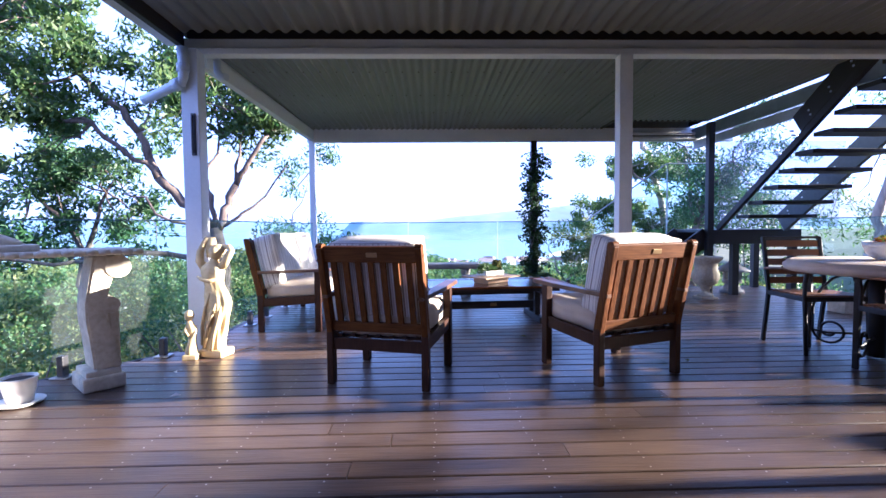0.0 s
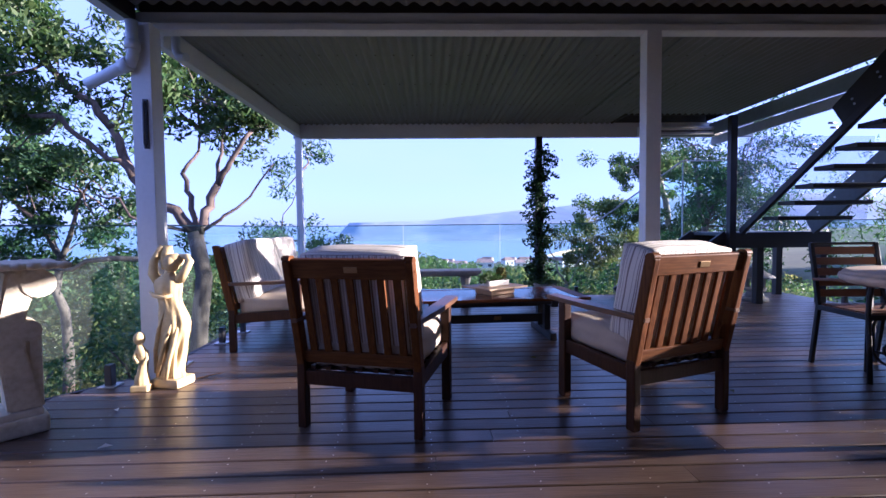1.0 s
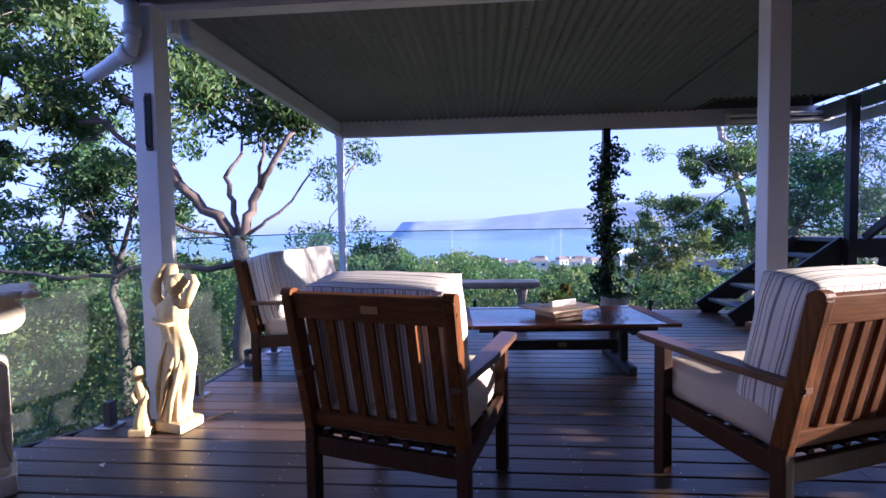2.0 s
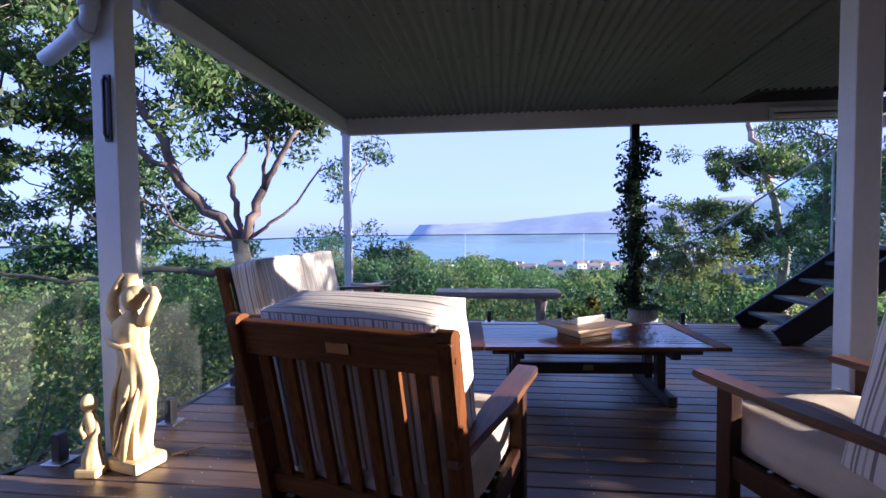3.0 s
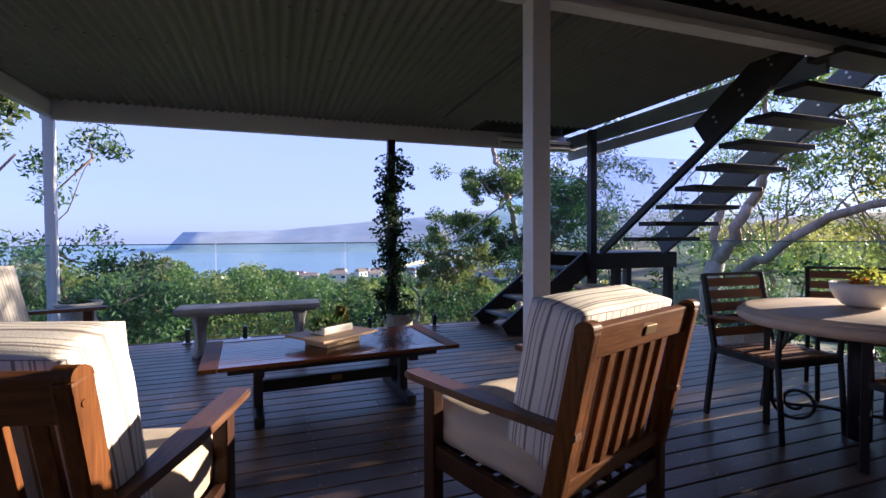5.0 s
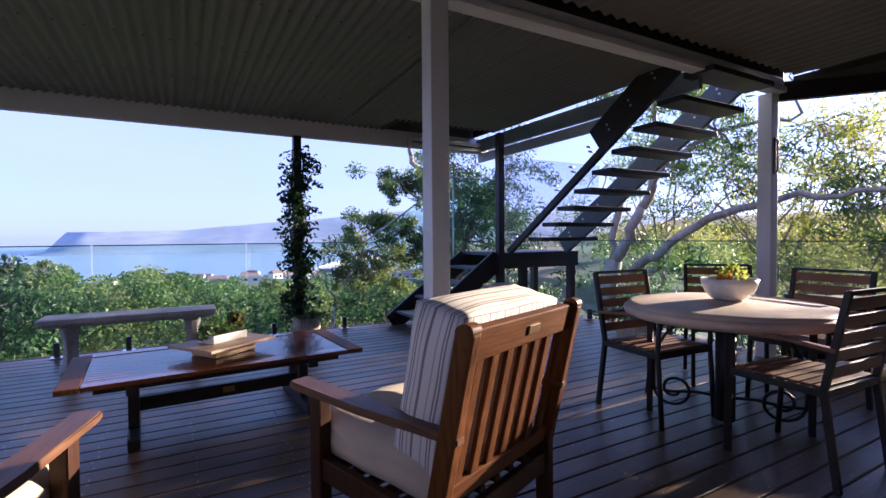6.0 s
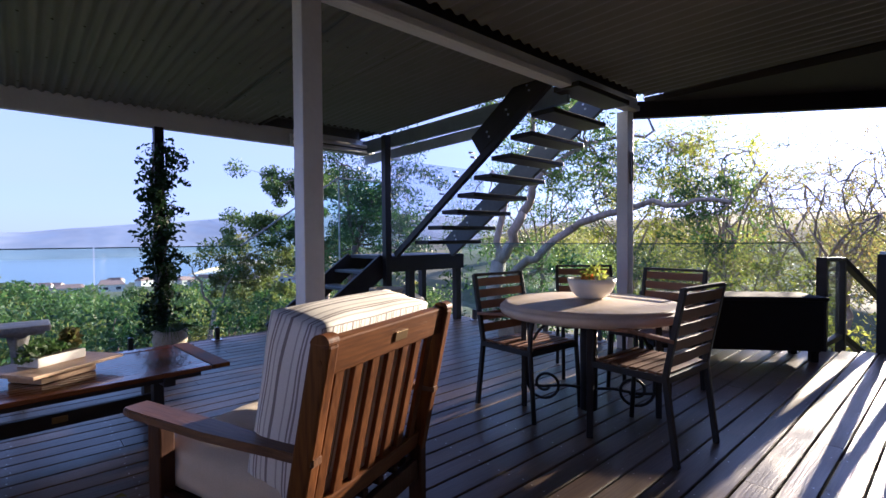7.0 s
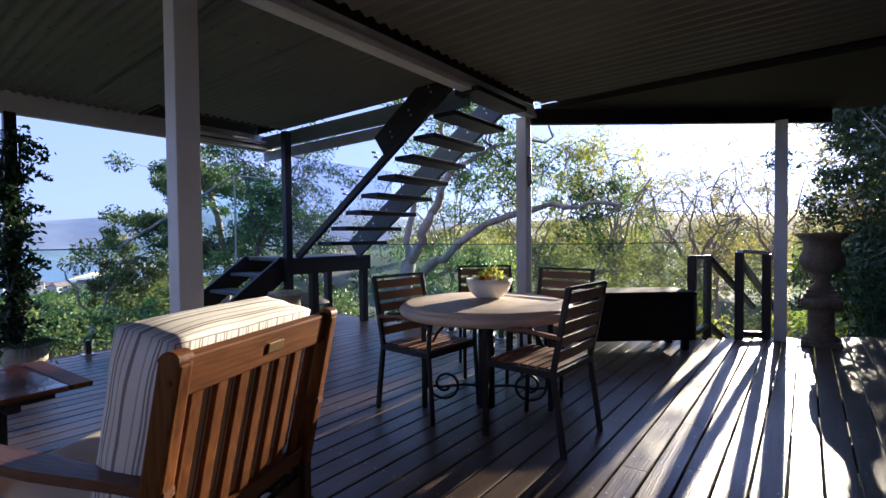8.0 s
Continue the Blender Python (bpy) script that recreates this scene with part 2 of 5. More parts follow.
GROUND = mat("bush_ground", (0.09, 0.10, 0.045), 0.95, grain=0.8, scale=0.6, second=(0.045, 0.06, 0.025), stain=0.35, stain_scale=0.03, bump=0.3)
# distance haze is put into the headland's pale blue base colour
FARHILL = mat("hazed_headland_scrub", (0.27, 0.34, 0.41), 0.95, grain=0.6, scale=0.02, second=(0.36, 0.40, 0.43), stain=0.2, stain_scale=0.008)
# water colour greyed and lightened to hold the haze over the bay
SEA = mat("hazed_sea_water", (0.30, 0.37, 0.46), 0.3, grain=0.4, scale=0.02, second=(0.27, 0.34, 0.43), bump=0.6, stain=0.1, stain_scale=0.004)
SAND = mat("beach_sand", (0.55, 0.45, 0.30), 0.9, grain=0.4, scale=0.2)
# gum leaf darkened to put the crown's shadow side into its colour
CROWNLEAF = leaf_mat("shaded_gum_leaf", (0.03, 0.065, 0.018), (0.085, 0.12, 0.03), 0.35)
GUMLEAF = leaf_mat("gum_leaf", (0.05, 0.095, 0.028), (0.11, 0.16, 0.045))
DARKLEAF = leaf_mat("dark_leaf", (0.025, 0.06, 0.02), (0.06, 0.11, 0.03), 0.25)
# low sun is put into a lighter, yellower leaf colour
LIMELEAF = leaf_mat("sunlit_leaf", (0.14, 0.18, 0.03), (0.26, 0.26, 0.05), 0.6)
FARLEAF = leaf_mat("far_gum_leaf", (0.05, 0.09, 0.028), (0.10, 0.14, 0.04), 0.35, 0.16)
# far leaf colour brightened for sun on the slopes
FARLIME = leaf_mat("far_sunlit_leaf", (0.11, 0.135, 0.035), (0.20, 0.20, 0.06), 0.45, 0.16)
DRYLEAF = leaf_mat("dry_leaf", (0.18, 0.14, 0.05), (0.12, 0.15, 0.045), 0.6)
# darker leaf colour stands for the shade among the gate trees
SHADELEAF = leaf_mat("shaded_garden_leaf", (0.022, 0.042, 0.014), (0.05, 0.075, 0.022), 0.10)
VINELEAF = leaf_mat("vine_leaf", (0.02, 0.045, 0.015), (0.045, 0.085, 0.025), 0.25)
GLASS = glass_mat("balustrade_glass", (0.84, 0.93, 0.93), 0.02, 0.016)
HAZYGLASS = glass_mat("smeared_glass", (0.86, 0.92, 0.92), 0.05, 0.10)
SCREENGLASS = glass_mat("hazy_screen_glass", (0.88, 0.89, 0.95), 0.05, 0.07)
PALEEDGE = mat("polished_glass_edge", (0.62, 0.68, 0.72), 0.25, grain=0.1, scale=20)
GLASSEDGE = mat("glass_edge", (0.10, 0.17, 0.18), 0.2, grain=0.1, scale=20)


# ---- mesh helpers ----
def add_box(bm, c, s, m=None, bevel=0.0):
    """A box of size s about c, turned by m, with its edges broken by bevel."""
    g = bmesh.ops.create_cube(bm, size=1)
    vs = g["verts"]
    mm = (m or Matrix()) @ Matrix.Translation(c) @ Matrix.Diagonal((*s, 1))
    bmesh.ops.transform(bm, matrix=mm, verts=vs)
    if bevel:
        es = list({e for v in vs for e in v.link_edges})
        bmesh.ops.bevel(bm, geom=es, offset=bevel, segments=2, affect='EDGES', profile=0.6)


def add_beam(bm, a, b, w, h, bevel=0.0, up=(0, 0, 1)):
    """A bar of section w x h from a to b."""
    a, b = Vector(a), Vector(b)
    d = b - a
    y = d.normalized()
    x = y.cross(Vector(up))
    if x.length < 1e-4:
        x = Vector((1, 0, 0))
    x.normalize()
    z = x.cross(y)
    m = Matrix((x, y, z)).transposed().to_4x4()
    m.translation = (a + b) / 2
    add_box(bm, (0, 0, 0), (w, d.length, h), m, bevel)


def add_tube(bm, pts, radii, seg=8, close=True):
    """A round tube along points with a radius at each."""
    pts = [Vector(p) for p in pts]
    if not hasattr(radii, "__len__"):
        radii = [radii] * len(pts)
    rings, ref = [], None
    for i, p in enumerate(pts):
        d = (pts[min(i + 1, len(pts) - 1)] - pts[max(i - 1, 0)]).normalized()
        if ref is None:
            ref = d.orthogonal().normalized()
        ref = (ref - d * ref.dot(d))
        ref = ref.normalized() if ref.length > 1e-5 else d.orthogonal().normalized()
        o = d.cross(ref)
        rings.append([bm.verts.new(p + (ref * math.cos(k * 2 * math.pi / seg) + o * math.sin(k * 2 * math.pi / seg)) * radii[i]) for k in range(seg)])
    for r0, r1 in zip(rings, rings[1:]):
        for k in range(seg):
            f = bm.faces.new((r0[k], r0[(k + 1) % seg], r1[(k + 1) % seg], r1[k]))
            f.smooth = True
    if close:
        bm.faces.new(rings[0][::-1])
        bm.faces.new(rings[-1])


def add_lathe(bm, prof, seg=24, c=(0, 0, 0), ribs=0, rib_depth=0.0, rib_range=(0, 0)):
    """A turned form from (radius, height) pairs, fluted within a range of heights."""
    rings = []
    for r, z in prof:
        ring = []
        for k in range(seg):
            a = 2 * math.pi * k / seg
            rr = r
            if ribs and rib_range[0] <= z <= rib_range[1]:
                rr = r * (1 + rib_depth * math.cos(a * ribs))
            ring.append(bm.verts.new((c[0] + rr * math.cos(a), c[1] + rr * math.sin(a), c[2] + z)))
        rings.append(ring)
    for r0, r1 in zip(rings, rings[1:]):
        for k in range(seg):
            f = bm.faces.new((r0[k], r0[(k + 1) % seg], r1[(k + 1) % seg], r1[k]))
            f.smooth = True
    if prof[0][0] > 1e-4:
        bm.faces.new(rings[0][::-1])
    if prof[-1][0] > 1e-4:
        bm.faces.new(rings[-1])


def cushion(bm, c, s, m=None, puff=0.25, n=10, edge=0.3, crease=0.0):
    """A stuffed cushion: a rounded box whose faces swell towards the middle."""
    bmesh.ops.create_cube(bm, size=2)
    bmesh.ops.subdivide_edges(bm, edges=bm.edges[:], cuts=n, use_grid_fill=True)
    allv = bm.verts[:]
    mm = (m or Matrix()) @ Matrix.Translation(c)
    for v in allv:
        p = v.co.copy()
        q = [abs(t) for t in p]
        for i in range(3):
            j, k = [t for t in range(3) if t != i]
            out = (1 - q[j] ** 4) * (1 - q[k] ** 4)
            p[i] = p[i] * (1 - edge * 0.25 * (1 - out)) + (math.copysign(puff * 0.12 * out, p[i]) if q[i] > 0.98 else 0)
        w = noise.noise(Vector(p) * 2.3 + Vector(c) * 3) * 0.016 * (1 + crease)
        p += p * w
        v.co = mm @ Vector((p.x * s[0] / 2, p.y * s[1] / 2, p.z * s[2] / 2))
    for f in {f for v in allv for f in v.link_faces}:
        f.smooth = True


def part(name, bm, material, parent=None, label="", kind="", smooth=False, m=None):
    me = bpy.data.meshes.new(name)
    bmesh.ops.recalc_face_normals(bm, faces=bm.faces)
    bm.to_mesh(me)
    bm.free()
    me.materials.append(material)
    if smooth:
        me.shade_smooth()
    ob = new(name, me)
    if parent:
        ob.parent = parent
    if m:
        ob.matrix_local = m
    return tagged(ob, label, kind=kind)


def thing(name, label, category, m=None, group="", kind=""):
    ob = new(name)
    ob.empty_display_size = 0.1
    ob.matrix_world = m or Matrix()
    return tagged(ob, label, category, group, kind)


def bx(c, s, bevel=0.0, m=None):
    bm = bmesh.new()
    add_box(bm, c, s, m, bevel)
    return bm


def bar(a, b, w, h, bevel=0.0, up=(0, 0, 1)):
    bm = bmesh.new()
    add_beam(bm, a, b, w, h, bevel, up)
    return bm


def mesh_from(name, verts, faces, material, parent=None, smooth=False):
    """A mesh from arrays of corners and of quads or triangles."""
    me = bpy.data.meshes.new(name)
    verts, faces = np.asarray(verts, np.float32), np.asarray(faces, np.int32)
    k = faces.shape[1]
    me.vertices.add(len(verts))
    me.vertices.foreach_set("co", verts.ravel())
    me.loops.add(faces.size)
    me.loops.foreach_set("vertex_index", faces.ravel())
    me.polygons.add(len(faces))
    me.polygons.foreach_set("loop_start", np.arange(0, faces.size, k, dtype=np.int32))
    me.update(calc_edges=True)
    me.validate()
    me.materials.append(material)
    if smooth:
        me.shade_smooth()
    ob = new(name, me)
    if parent:
        ob.parent = parent
    return ob


def leaves(rng, centres, radii, count, size, flat=0.5, hang=0.0):
    """Corners and faces of leaf blades scattered in soft clumps about centres."""
    centres, radii = np.asarray(centres, float), np.asarray(radii, float)
    pick = rng.integers(0, len(centres), count)
    d = rng.normal(size=(count, 3))
    d /= np.linalg.norm(d, axis=1)[:, None]
    r = rng.random(count) ** 0.45
    p = centres[pick] + d * (r * radii[pick])[:, None] * (1, 1, 0.75)
    u = rng.normal(size=(count, 3)) + (0, 0, -hang)
    u /= np.linalg.norm(u, axis=1)[:, None]
    w = np.cross(u, rng.normal(size=(count, 3)))
    w /= np.linalg.norm(w, axis=1)[:, None]
    s = size * (0.6 + 0.8 * rng.random(count))[:, None]
    a, b = u * s, w * s * flat
    v = np.stack([p - a, p + b, p + a, p - b], 1).reshape(-1, 3)
    return v, np.arange(len(v)).reshape(-1, 4)


# ---- setting: roof, beams, posts ----
A, B, C, D, E_ = (-1.58, 4.268), (-1.495, 7.76), (1.958, 4.335), (5.485, 4.42), (7.22, 2.235)
V, FP = (1.95, 7.76), (4.23, 6.87)


def corrugated(name, x0, x1, y0, y1, z0, z1, pitch, depth, label):
    """A corrugated steel sheet with its waves across x, sloping from z0 to z1."""
    n = int((x1 - x0) / pitch * 8)
    xs = np.linspace(x0, x1, n + 1)
    wave = np.sin(xs / pitch * 2 * np.pi) * depth / 2
    ys, zs = np.linspace(y0, y1, 4), np.linspace(z0, z1, 4)
    v = np.concatenate([np.stack([xs, np.full(n + 1, y), z + wave + th], 1) for th in (0.0, 0.004) for y, z in zip(ys, zs)])
    f = []
    for th in range(2):
        for r in range(3):
            i = np.arange(n) + (th * 4 + r) * (n + 1)
            f.append(np.stack([i, i + 1, i + n + 2, i + n + 1], 1))
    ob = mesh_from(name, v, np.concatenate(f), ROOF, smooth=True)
    return tagged(ob, label, "ceiling", kind="structure")


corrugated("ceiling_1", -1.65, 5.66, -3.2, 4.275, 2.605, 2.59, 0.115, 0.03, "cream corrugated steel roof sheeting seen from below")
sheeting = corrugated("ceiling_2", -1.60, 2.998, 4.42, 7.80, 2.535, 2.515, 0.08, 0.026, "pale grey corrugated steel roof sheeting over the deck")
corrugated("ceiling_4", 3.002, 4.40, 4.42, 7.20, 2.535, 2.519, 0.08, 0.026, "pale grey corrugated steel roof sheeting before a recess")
fv, ff = [], []
for row in (5.05, 5.85, 6.65, 7.45):
    for k in range(-9, 19):
        x, z = 0.16 * k + 0.06, 2.535 - 0.0059 * (row - 4.42) - 0.013
        n0 = len(fv)
        fv += [(x + r * math.cos(a * 1.0472), row + r * math.sin(a * 1.0472), z - d) for r, d in ((0.010, 0.0), (0.005, 0.007)) for a in range(6)]
        ff += [(n0 + a, n0 + (a + 1) % 6, n0 + 6 + (a + 1) % 6, n0 + 6 + a) for a in range(6)]
        ff += [(n0 + 6, n0 + 7, n0 + 8, n0 + 9), (n0 + 6, n0 + 9, n0 + 10, n0 + 11)]
tagged(mesh_from("fixing_screws", fv, ff, SPIGOT, sheeting), "small dark roofing screws", kind="stuff")
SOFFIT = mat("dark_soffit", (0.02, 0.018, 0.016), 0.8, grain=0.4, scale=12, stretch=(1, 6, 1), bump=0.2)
def slab(name, poly, z0, z1, material, label, category):
    """A flat slab over a polygon of corners."""
    bm = bmesh.new()
    lo, hi = [bm.verts.new((x, y, z0)) for x, y in poly], [bm.verts.new((x, y, z1)) for x, y in poly]
    bm.faces.new(lo)
    bm.faces.new(hi)
    for k in range(len(poly)):
        bm.faces.new((lo[k], lo[(k + 1) % len(poly)], hi[(k + 1) % len(poly)], hi[k]))
    return tagged(part(name, bm, material), label, category, kind="structure")


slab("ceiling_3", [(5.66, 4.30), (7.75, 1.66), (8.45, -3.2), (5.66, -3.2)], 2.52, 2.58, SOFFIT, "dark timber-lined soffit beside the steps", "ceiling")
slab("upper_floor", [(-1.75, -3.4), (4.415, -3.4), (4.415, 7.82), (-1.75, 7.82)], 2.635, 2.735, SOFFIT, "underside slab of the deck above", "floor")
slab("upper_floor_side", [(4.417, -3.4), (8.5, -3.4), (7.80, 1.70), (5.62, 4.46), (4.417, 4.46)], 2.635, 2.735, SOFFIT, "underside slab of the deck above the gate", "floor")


def beam(name, a, b, w, h, material, label):
    return tagged(part(name, bar(a, b, w, h, 0.006), material), label, "beam", kind="structure")


beam("beam_front", (-1.72, 4.365, 2.485), (5.55, 4.365, 2.485), 0.09, 0.13, WHITE, "white painted timber beam across the middle posts")
# added dark strip draws the shadow between beam and roof sheeting
beam("trim_6", (-1.65, 4.345, 2.592), (5.55, 4.345, 2.592), 0.04, 0.08, DARK, "dark strip put in for the shadow above the beam")
beam("trim_7", (-1.72, 4.307, 2.445), (5.55, 4.307, 2.445), 0.022, 0.05, WHITE, "white timber bead along the beam")
beam("beam_far", (-1.56, 7.76, 2.42), (5.10, 7.76, 2.42), 0.075, 0.205, WHITE, "pale blue-white painted fascia beam facing the sea")
beam("beam_left", (-1.57, 4.42, 2.43), (-1.49, 7.72, 2.42), 0.07, 0.16, WHITE, "white painted edge beam over the glass")
beam("fascia_left", (-1.68, -3.2, 2.56), (-1.68, 4.30, 2.56), 0.05, 0.17, DARK, "dark stained fascia board with a white gutter")
beam("gutter", (-1.77, -3.2, 2.56), (-1.77, 4.36, 2.56), 0.11, 0.11, WHITE, "white metal roof gutter")
beam("beam_right", (5.53, 4.46, 2.45), (7.62, 1.82, 2.45), 0.07, 0.17, DARK, "dark painted edge beam with a gutter")
# both stairwell pieces carry the opening's sky light in their colour
beam("beam_stairwell", (4.46, 4.42, 2.415), (4.46, 7.72, 2.415), 0.05, 0.17, BLUEGREY, "grey timber bearer beside the stair opening, blued for sky light")
beam("beam_stairwell_lower", (4.48, 7.72, 2.245), (4.48, 5.30, 2.265), 0.03, 0.12, PALEGREY, "grey timber rail beneath the bearer, paled for sky light")
beam("trim_1", (2.35, 4.45, 2.512), (2.45, 7.2, 2.505), 0.02, 0.012, GREYT, "grey joint strip on the roof sheeting")
beam("trim_2", (3.00, 7.20, 2.55), (4.39, 7.20, 2.55), 0.03, 0.09, DARK, "dark edge board of the ceiling recess")
beam("trim_3", (3.00, 7.20, 2.55), (3.00, 7.72, 2.55), 0.03, 0.09, DARK, "dark edge board of the ceiling recess")
beam("trim_4", (3.02, 7.75, 2.58), (4.42, 7.75, 2.58), 0.03, 0.12, GREYT, "grey board closing the ceiling recess")
beam("trim_5", (4.39, 7.22, 2.58), (4.39, 7.72, 2.58), 0.02, 0.10, DARK, "dark board closing the recess beside the stairwell")


def post(name, x, y, w, z1, material, label, z0=0.0):
    return tagged(part(name, bx((x, y, (z0 + z1) / 2), (w, w, z1 - z0), 0.006), material), label, "post", kind="structure")


post_a = post("post_1", A[0], A[1], 0.135, 2.43, WHITE, "thick white painted post beside the statue")
post("post_2", B[0], B[1], 0.085, 2.33, WHITE, "slim white corner post at the glass")
post("post_3", C[0], C[1], 0.11, 2.42, WHITE, "white square timber post in the open deck")
post("post_4", D[0], D[1], 0.12, 2.42, WHITE, "white square timber post behind the dining table")
post("post_5", E_[0], E_[1], 0.115, 2.38, WHITE, "white square timber post beside the gate")
post("post_6", V[0], V[1], 0.09, 2.33, DARK, "dark post wrapped in a climbing vine")
post("post_7", FP[0], FP[1], 0.085, 2.42, DARK, "dark stained post at the stair landing")

# the unseen house wall behind, closing the place, darkened to cut bounce light
UNSEEN_WALL = mat("dark_unseen_wall", (0.02, 0.019, 0.018), 0.7, grain=0.3, scale=30, bump=0.3, stain=0.12, stain_scale=1.5)
tagged(part("wall_house", bx((2.9, -3.35, 0.9), (11.5, 0.25, 3.6)), UNSEEN_WALL), "unseen house front behind the deck, dark to cut bounce light", "wall", kind="structure")

# unseen walls, added to keep side light off the chair backs
tagged(part("wall_left", bx((-3.98, -0.75, 0.9), (0.2, 5.1, 3.5)), UNSEEN_WALL), "unseen dark wall added to block light from the left", "wall", kind="structure")
tagged(part("wall_right", bx((8.62, -1.3, 0.9), (0.2, 4.0, 3.5)), UNSEEN_WALL), "unseen dark wall added to block light from the garden", "wall", kind="structure")

# downpipe and hooks on the posts
dp = thing("downpipe", "pale blue-white plastic downpipe bending round a post", "pipe")
bm = bmesh.new()
add_tube(bm, [(-1.99, 4.29, 2.05), (-1.85, 4.25, 2.09), (-1.70, 4.19, 2.13), (-1.625, 4.165, 2.15), (-1.60, 4.155, 2.19), (-1.60, 4.155, 2.28), (-1.60, 4.155, 2.42)], 0.038, 12)
part("pipe", bm, PVC, dp)
bm = bmesh.new()
add_tube(bm, [(-1.60, 4.155, 2.23), (-1.60, 4.155, 2.29)], 0.048, 12)
part("collar", bm, PVC, dp)
bm = bmesh.new()
add_tube(bm, [(-1.69, 4.187, 2.132), (-1.62, 4.163, 2.152)], 0.048, 12)
part("elbow_collar", bm, PVC, dp)
bm = bmesh.new()
add_tube(bm, [(-1.445, 4.405, 2.40), (-1.435, 4.385, 2.31), (-1.405, 4.365, 2.26), (-1.345, 4.345, 2.25)], 0.03, 10)
part("side_pipe", bm, PVC, dp)


def cleat(x, y, z, m):
    t = thing("awning_cleat", "narrow weathered metal cleat screwed to a white post", "cleat", m)
    part("plate", bx((0, 0, 0), (0.035, 0.012, 0.33), 0.004), SPIGOT, t)
    bm = bmesh.new()
    add_tube(bm, [(0, -0.01, 0.15), (0, -0.022, 0.13), (0, -0.022, -0.13), (0, -0.01, -0.15)], 0.009, 8)
    part("loop", bm, SPIGOT, t)


cleat(0, 0, 0, pose(-1.555, 4.194, 1.755, 0, 0, 0))
cleat(0, 0, 0, pose(5.475, 4.354, 1.85, 0, 0, 0))

# ---- glass balustrades ----
def balustrade(name, pts, label, z1=1.07, panel=1.25, spigots=True, pane=GLASS):
    """Frameless glass along a line of points: panels with small gaps, each on two spigots with a base plate."""
    t = thing(name, label, "glass balustrade", kind="structure")
    for a, b in zip(pts, pts[1:]):
        a, b = Vector((*a, 0)), Vector((*b, 0))
        length = (b - a).length
        n = max(1, round(length / panel))
        d = (b - a) / length
        for k in range(n):
            p, q = a + d * (length * k / n + 0.008), a + d * (length * (k + 1) / n - 0.008)
            g = part("pane", bar(p + Vector((0, 0, (z1 + 0.07) / 2)), q + Vector((0, 0, (z1 + 0.07) / 2)), 0.010, z1 - 0.07), pane, t)
            g.visible_shadow = False
            e = part("top_edge", bar(p + Vector((0, 0, z1 + 0.003)), q + Vector((0, 0, z1 + 0.004)), 0.012, 0.011), GLASSEDGE, t)
            for f in (0.2, 0.8) if spigots else ():
                s = p.lerp(q, f)
                bm = bmesh.new()
                add_box(bm, (s.x, s.y, 0.075), (0.045, 0.055, 0.15), bevel=0.006)
                sp = part("spigot", bm, SPIGOT, t)
                bm = bmesh.new()
                add_box(bm, (s.x, s.y, 0.006), (0.11, 0.11, 0.012), bevel=0.004)
                part("base_plate", bm, STEEL, sp)
    return t


balustrade("balustrade_left", [(A[0], A[1] + 0.1), (B[0], B[1] - 0.06)], "frameless clear glass balustrade panels on metal spigots")
balustrade("balustrade_near", [(-1.66, 4.27), (-2.33, 3.42), (-3.40, 2.06)], "frameless clear glass balustrade turning outward")
balustrade("balustrade_far", [(B[0] + 0.06, 7.78), (2.79, 7.78)], "frameless clear glass balustrade facing the sea")
balustrade("balustrade_side", [(5.56, 6.90), (5.56, D[1] + 0.09)], "frameless clear glass balustrade beside the garden")
balustrade("balustrade_diagonal", [(D[0] + 0.08, D[1] - 0.06), (6.73, 3.07)], "smeared clear glass balustrade beside the gate opening", panel=1.8, pane=HAZYGLASS)
balustrade("balustrade_end", [(7.30, 2.14), (7.80, 0.50)], "frameless clear glass balustrade beside the urn")

# ---- stairs ----
st = thing("lower_stairs", "dark timber stairs with grey treads rising to a landing", "stairs", kind="structure")
LX0, LX1, LZ = 3.12, 4.22, 0.93
for y in (6.93, 7.70):
    part("stringer", bar((LX0 - 0.02, y, 0.02), (LX1 + 0.02, y, LZ - 0.08), 0.045, 0.25, 0.005), DARK, st)
for k in range(4):
    x = LX0 + 0.18 + k * 0.262
    part("tread", bx((x, 7.315, 0.17 + k * 0.186), (0.27, 0.72, 0.035), 0.005), GREYT, st, "grey painted stair tread")
ld = thing("stair_landing", "dark timber landing on posts between two stair flights", "landing", kind="structure")
part("platform", bx((4.86, 7.315, LZ - 0.02), (1.27, 0.86, 0.045), 0.005), GREYT, ld)
part("bearer", bx((4.87, 6.86, LZ - 0.10), (1.32, 0.05, 0.20), 0.005), DARK, ld)
part("bearer", bx((4.87, 7.74, LZ - 0.10), (1.32, 0.05, 0.20), 0.005), DARK, ld)
for x, y in ((5.46, 6.91), (5.46, 7.68), (4.30, 7.68), (4.62, 6.91)):
    part("leg", bx((x, y, LZ / 2 - 0.1), (0.09, 0.09, LZ - 0.2), 0.005), DARK, ld)
up = thing("upper_stairs", "dark open-riser timber stairs climbing to the deck above", "stairs", kind="structure")
UA, UB = Vector((0, 6.76, 0.94)), Vector((0, 4.43, 2.54))
rake = (UB - UA).normalized()
square = Vector((0, -rake.z, rake.y)) * (1 if rake.y > 0 else -1)
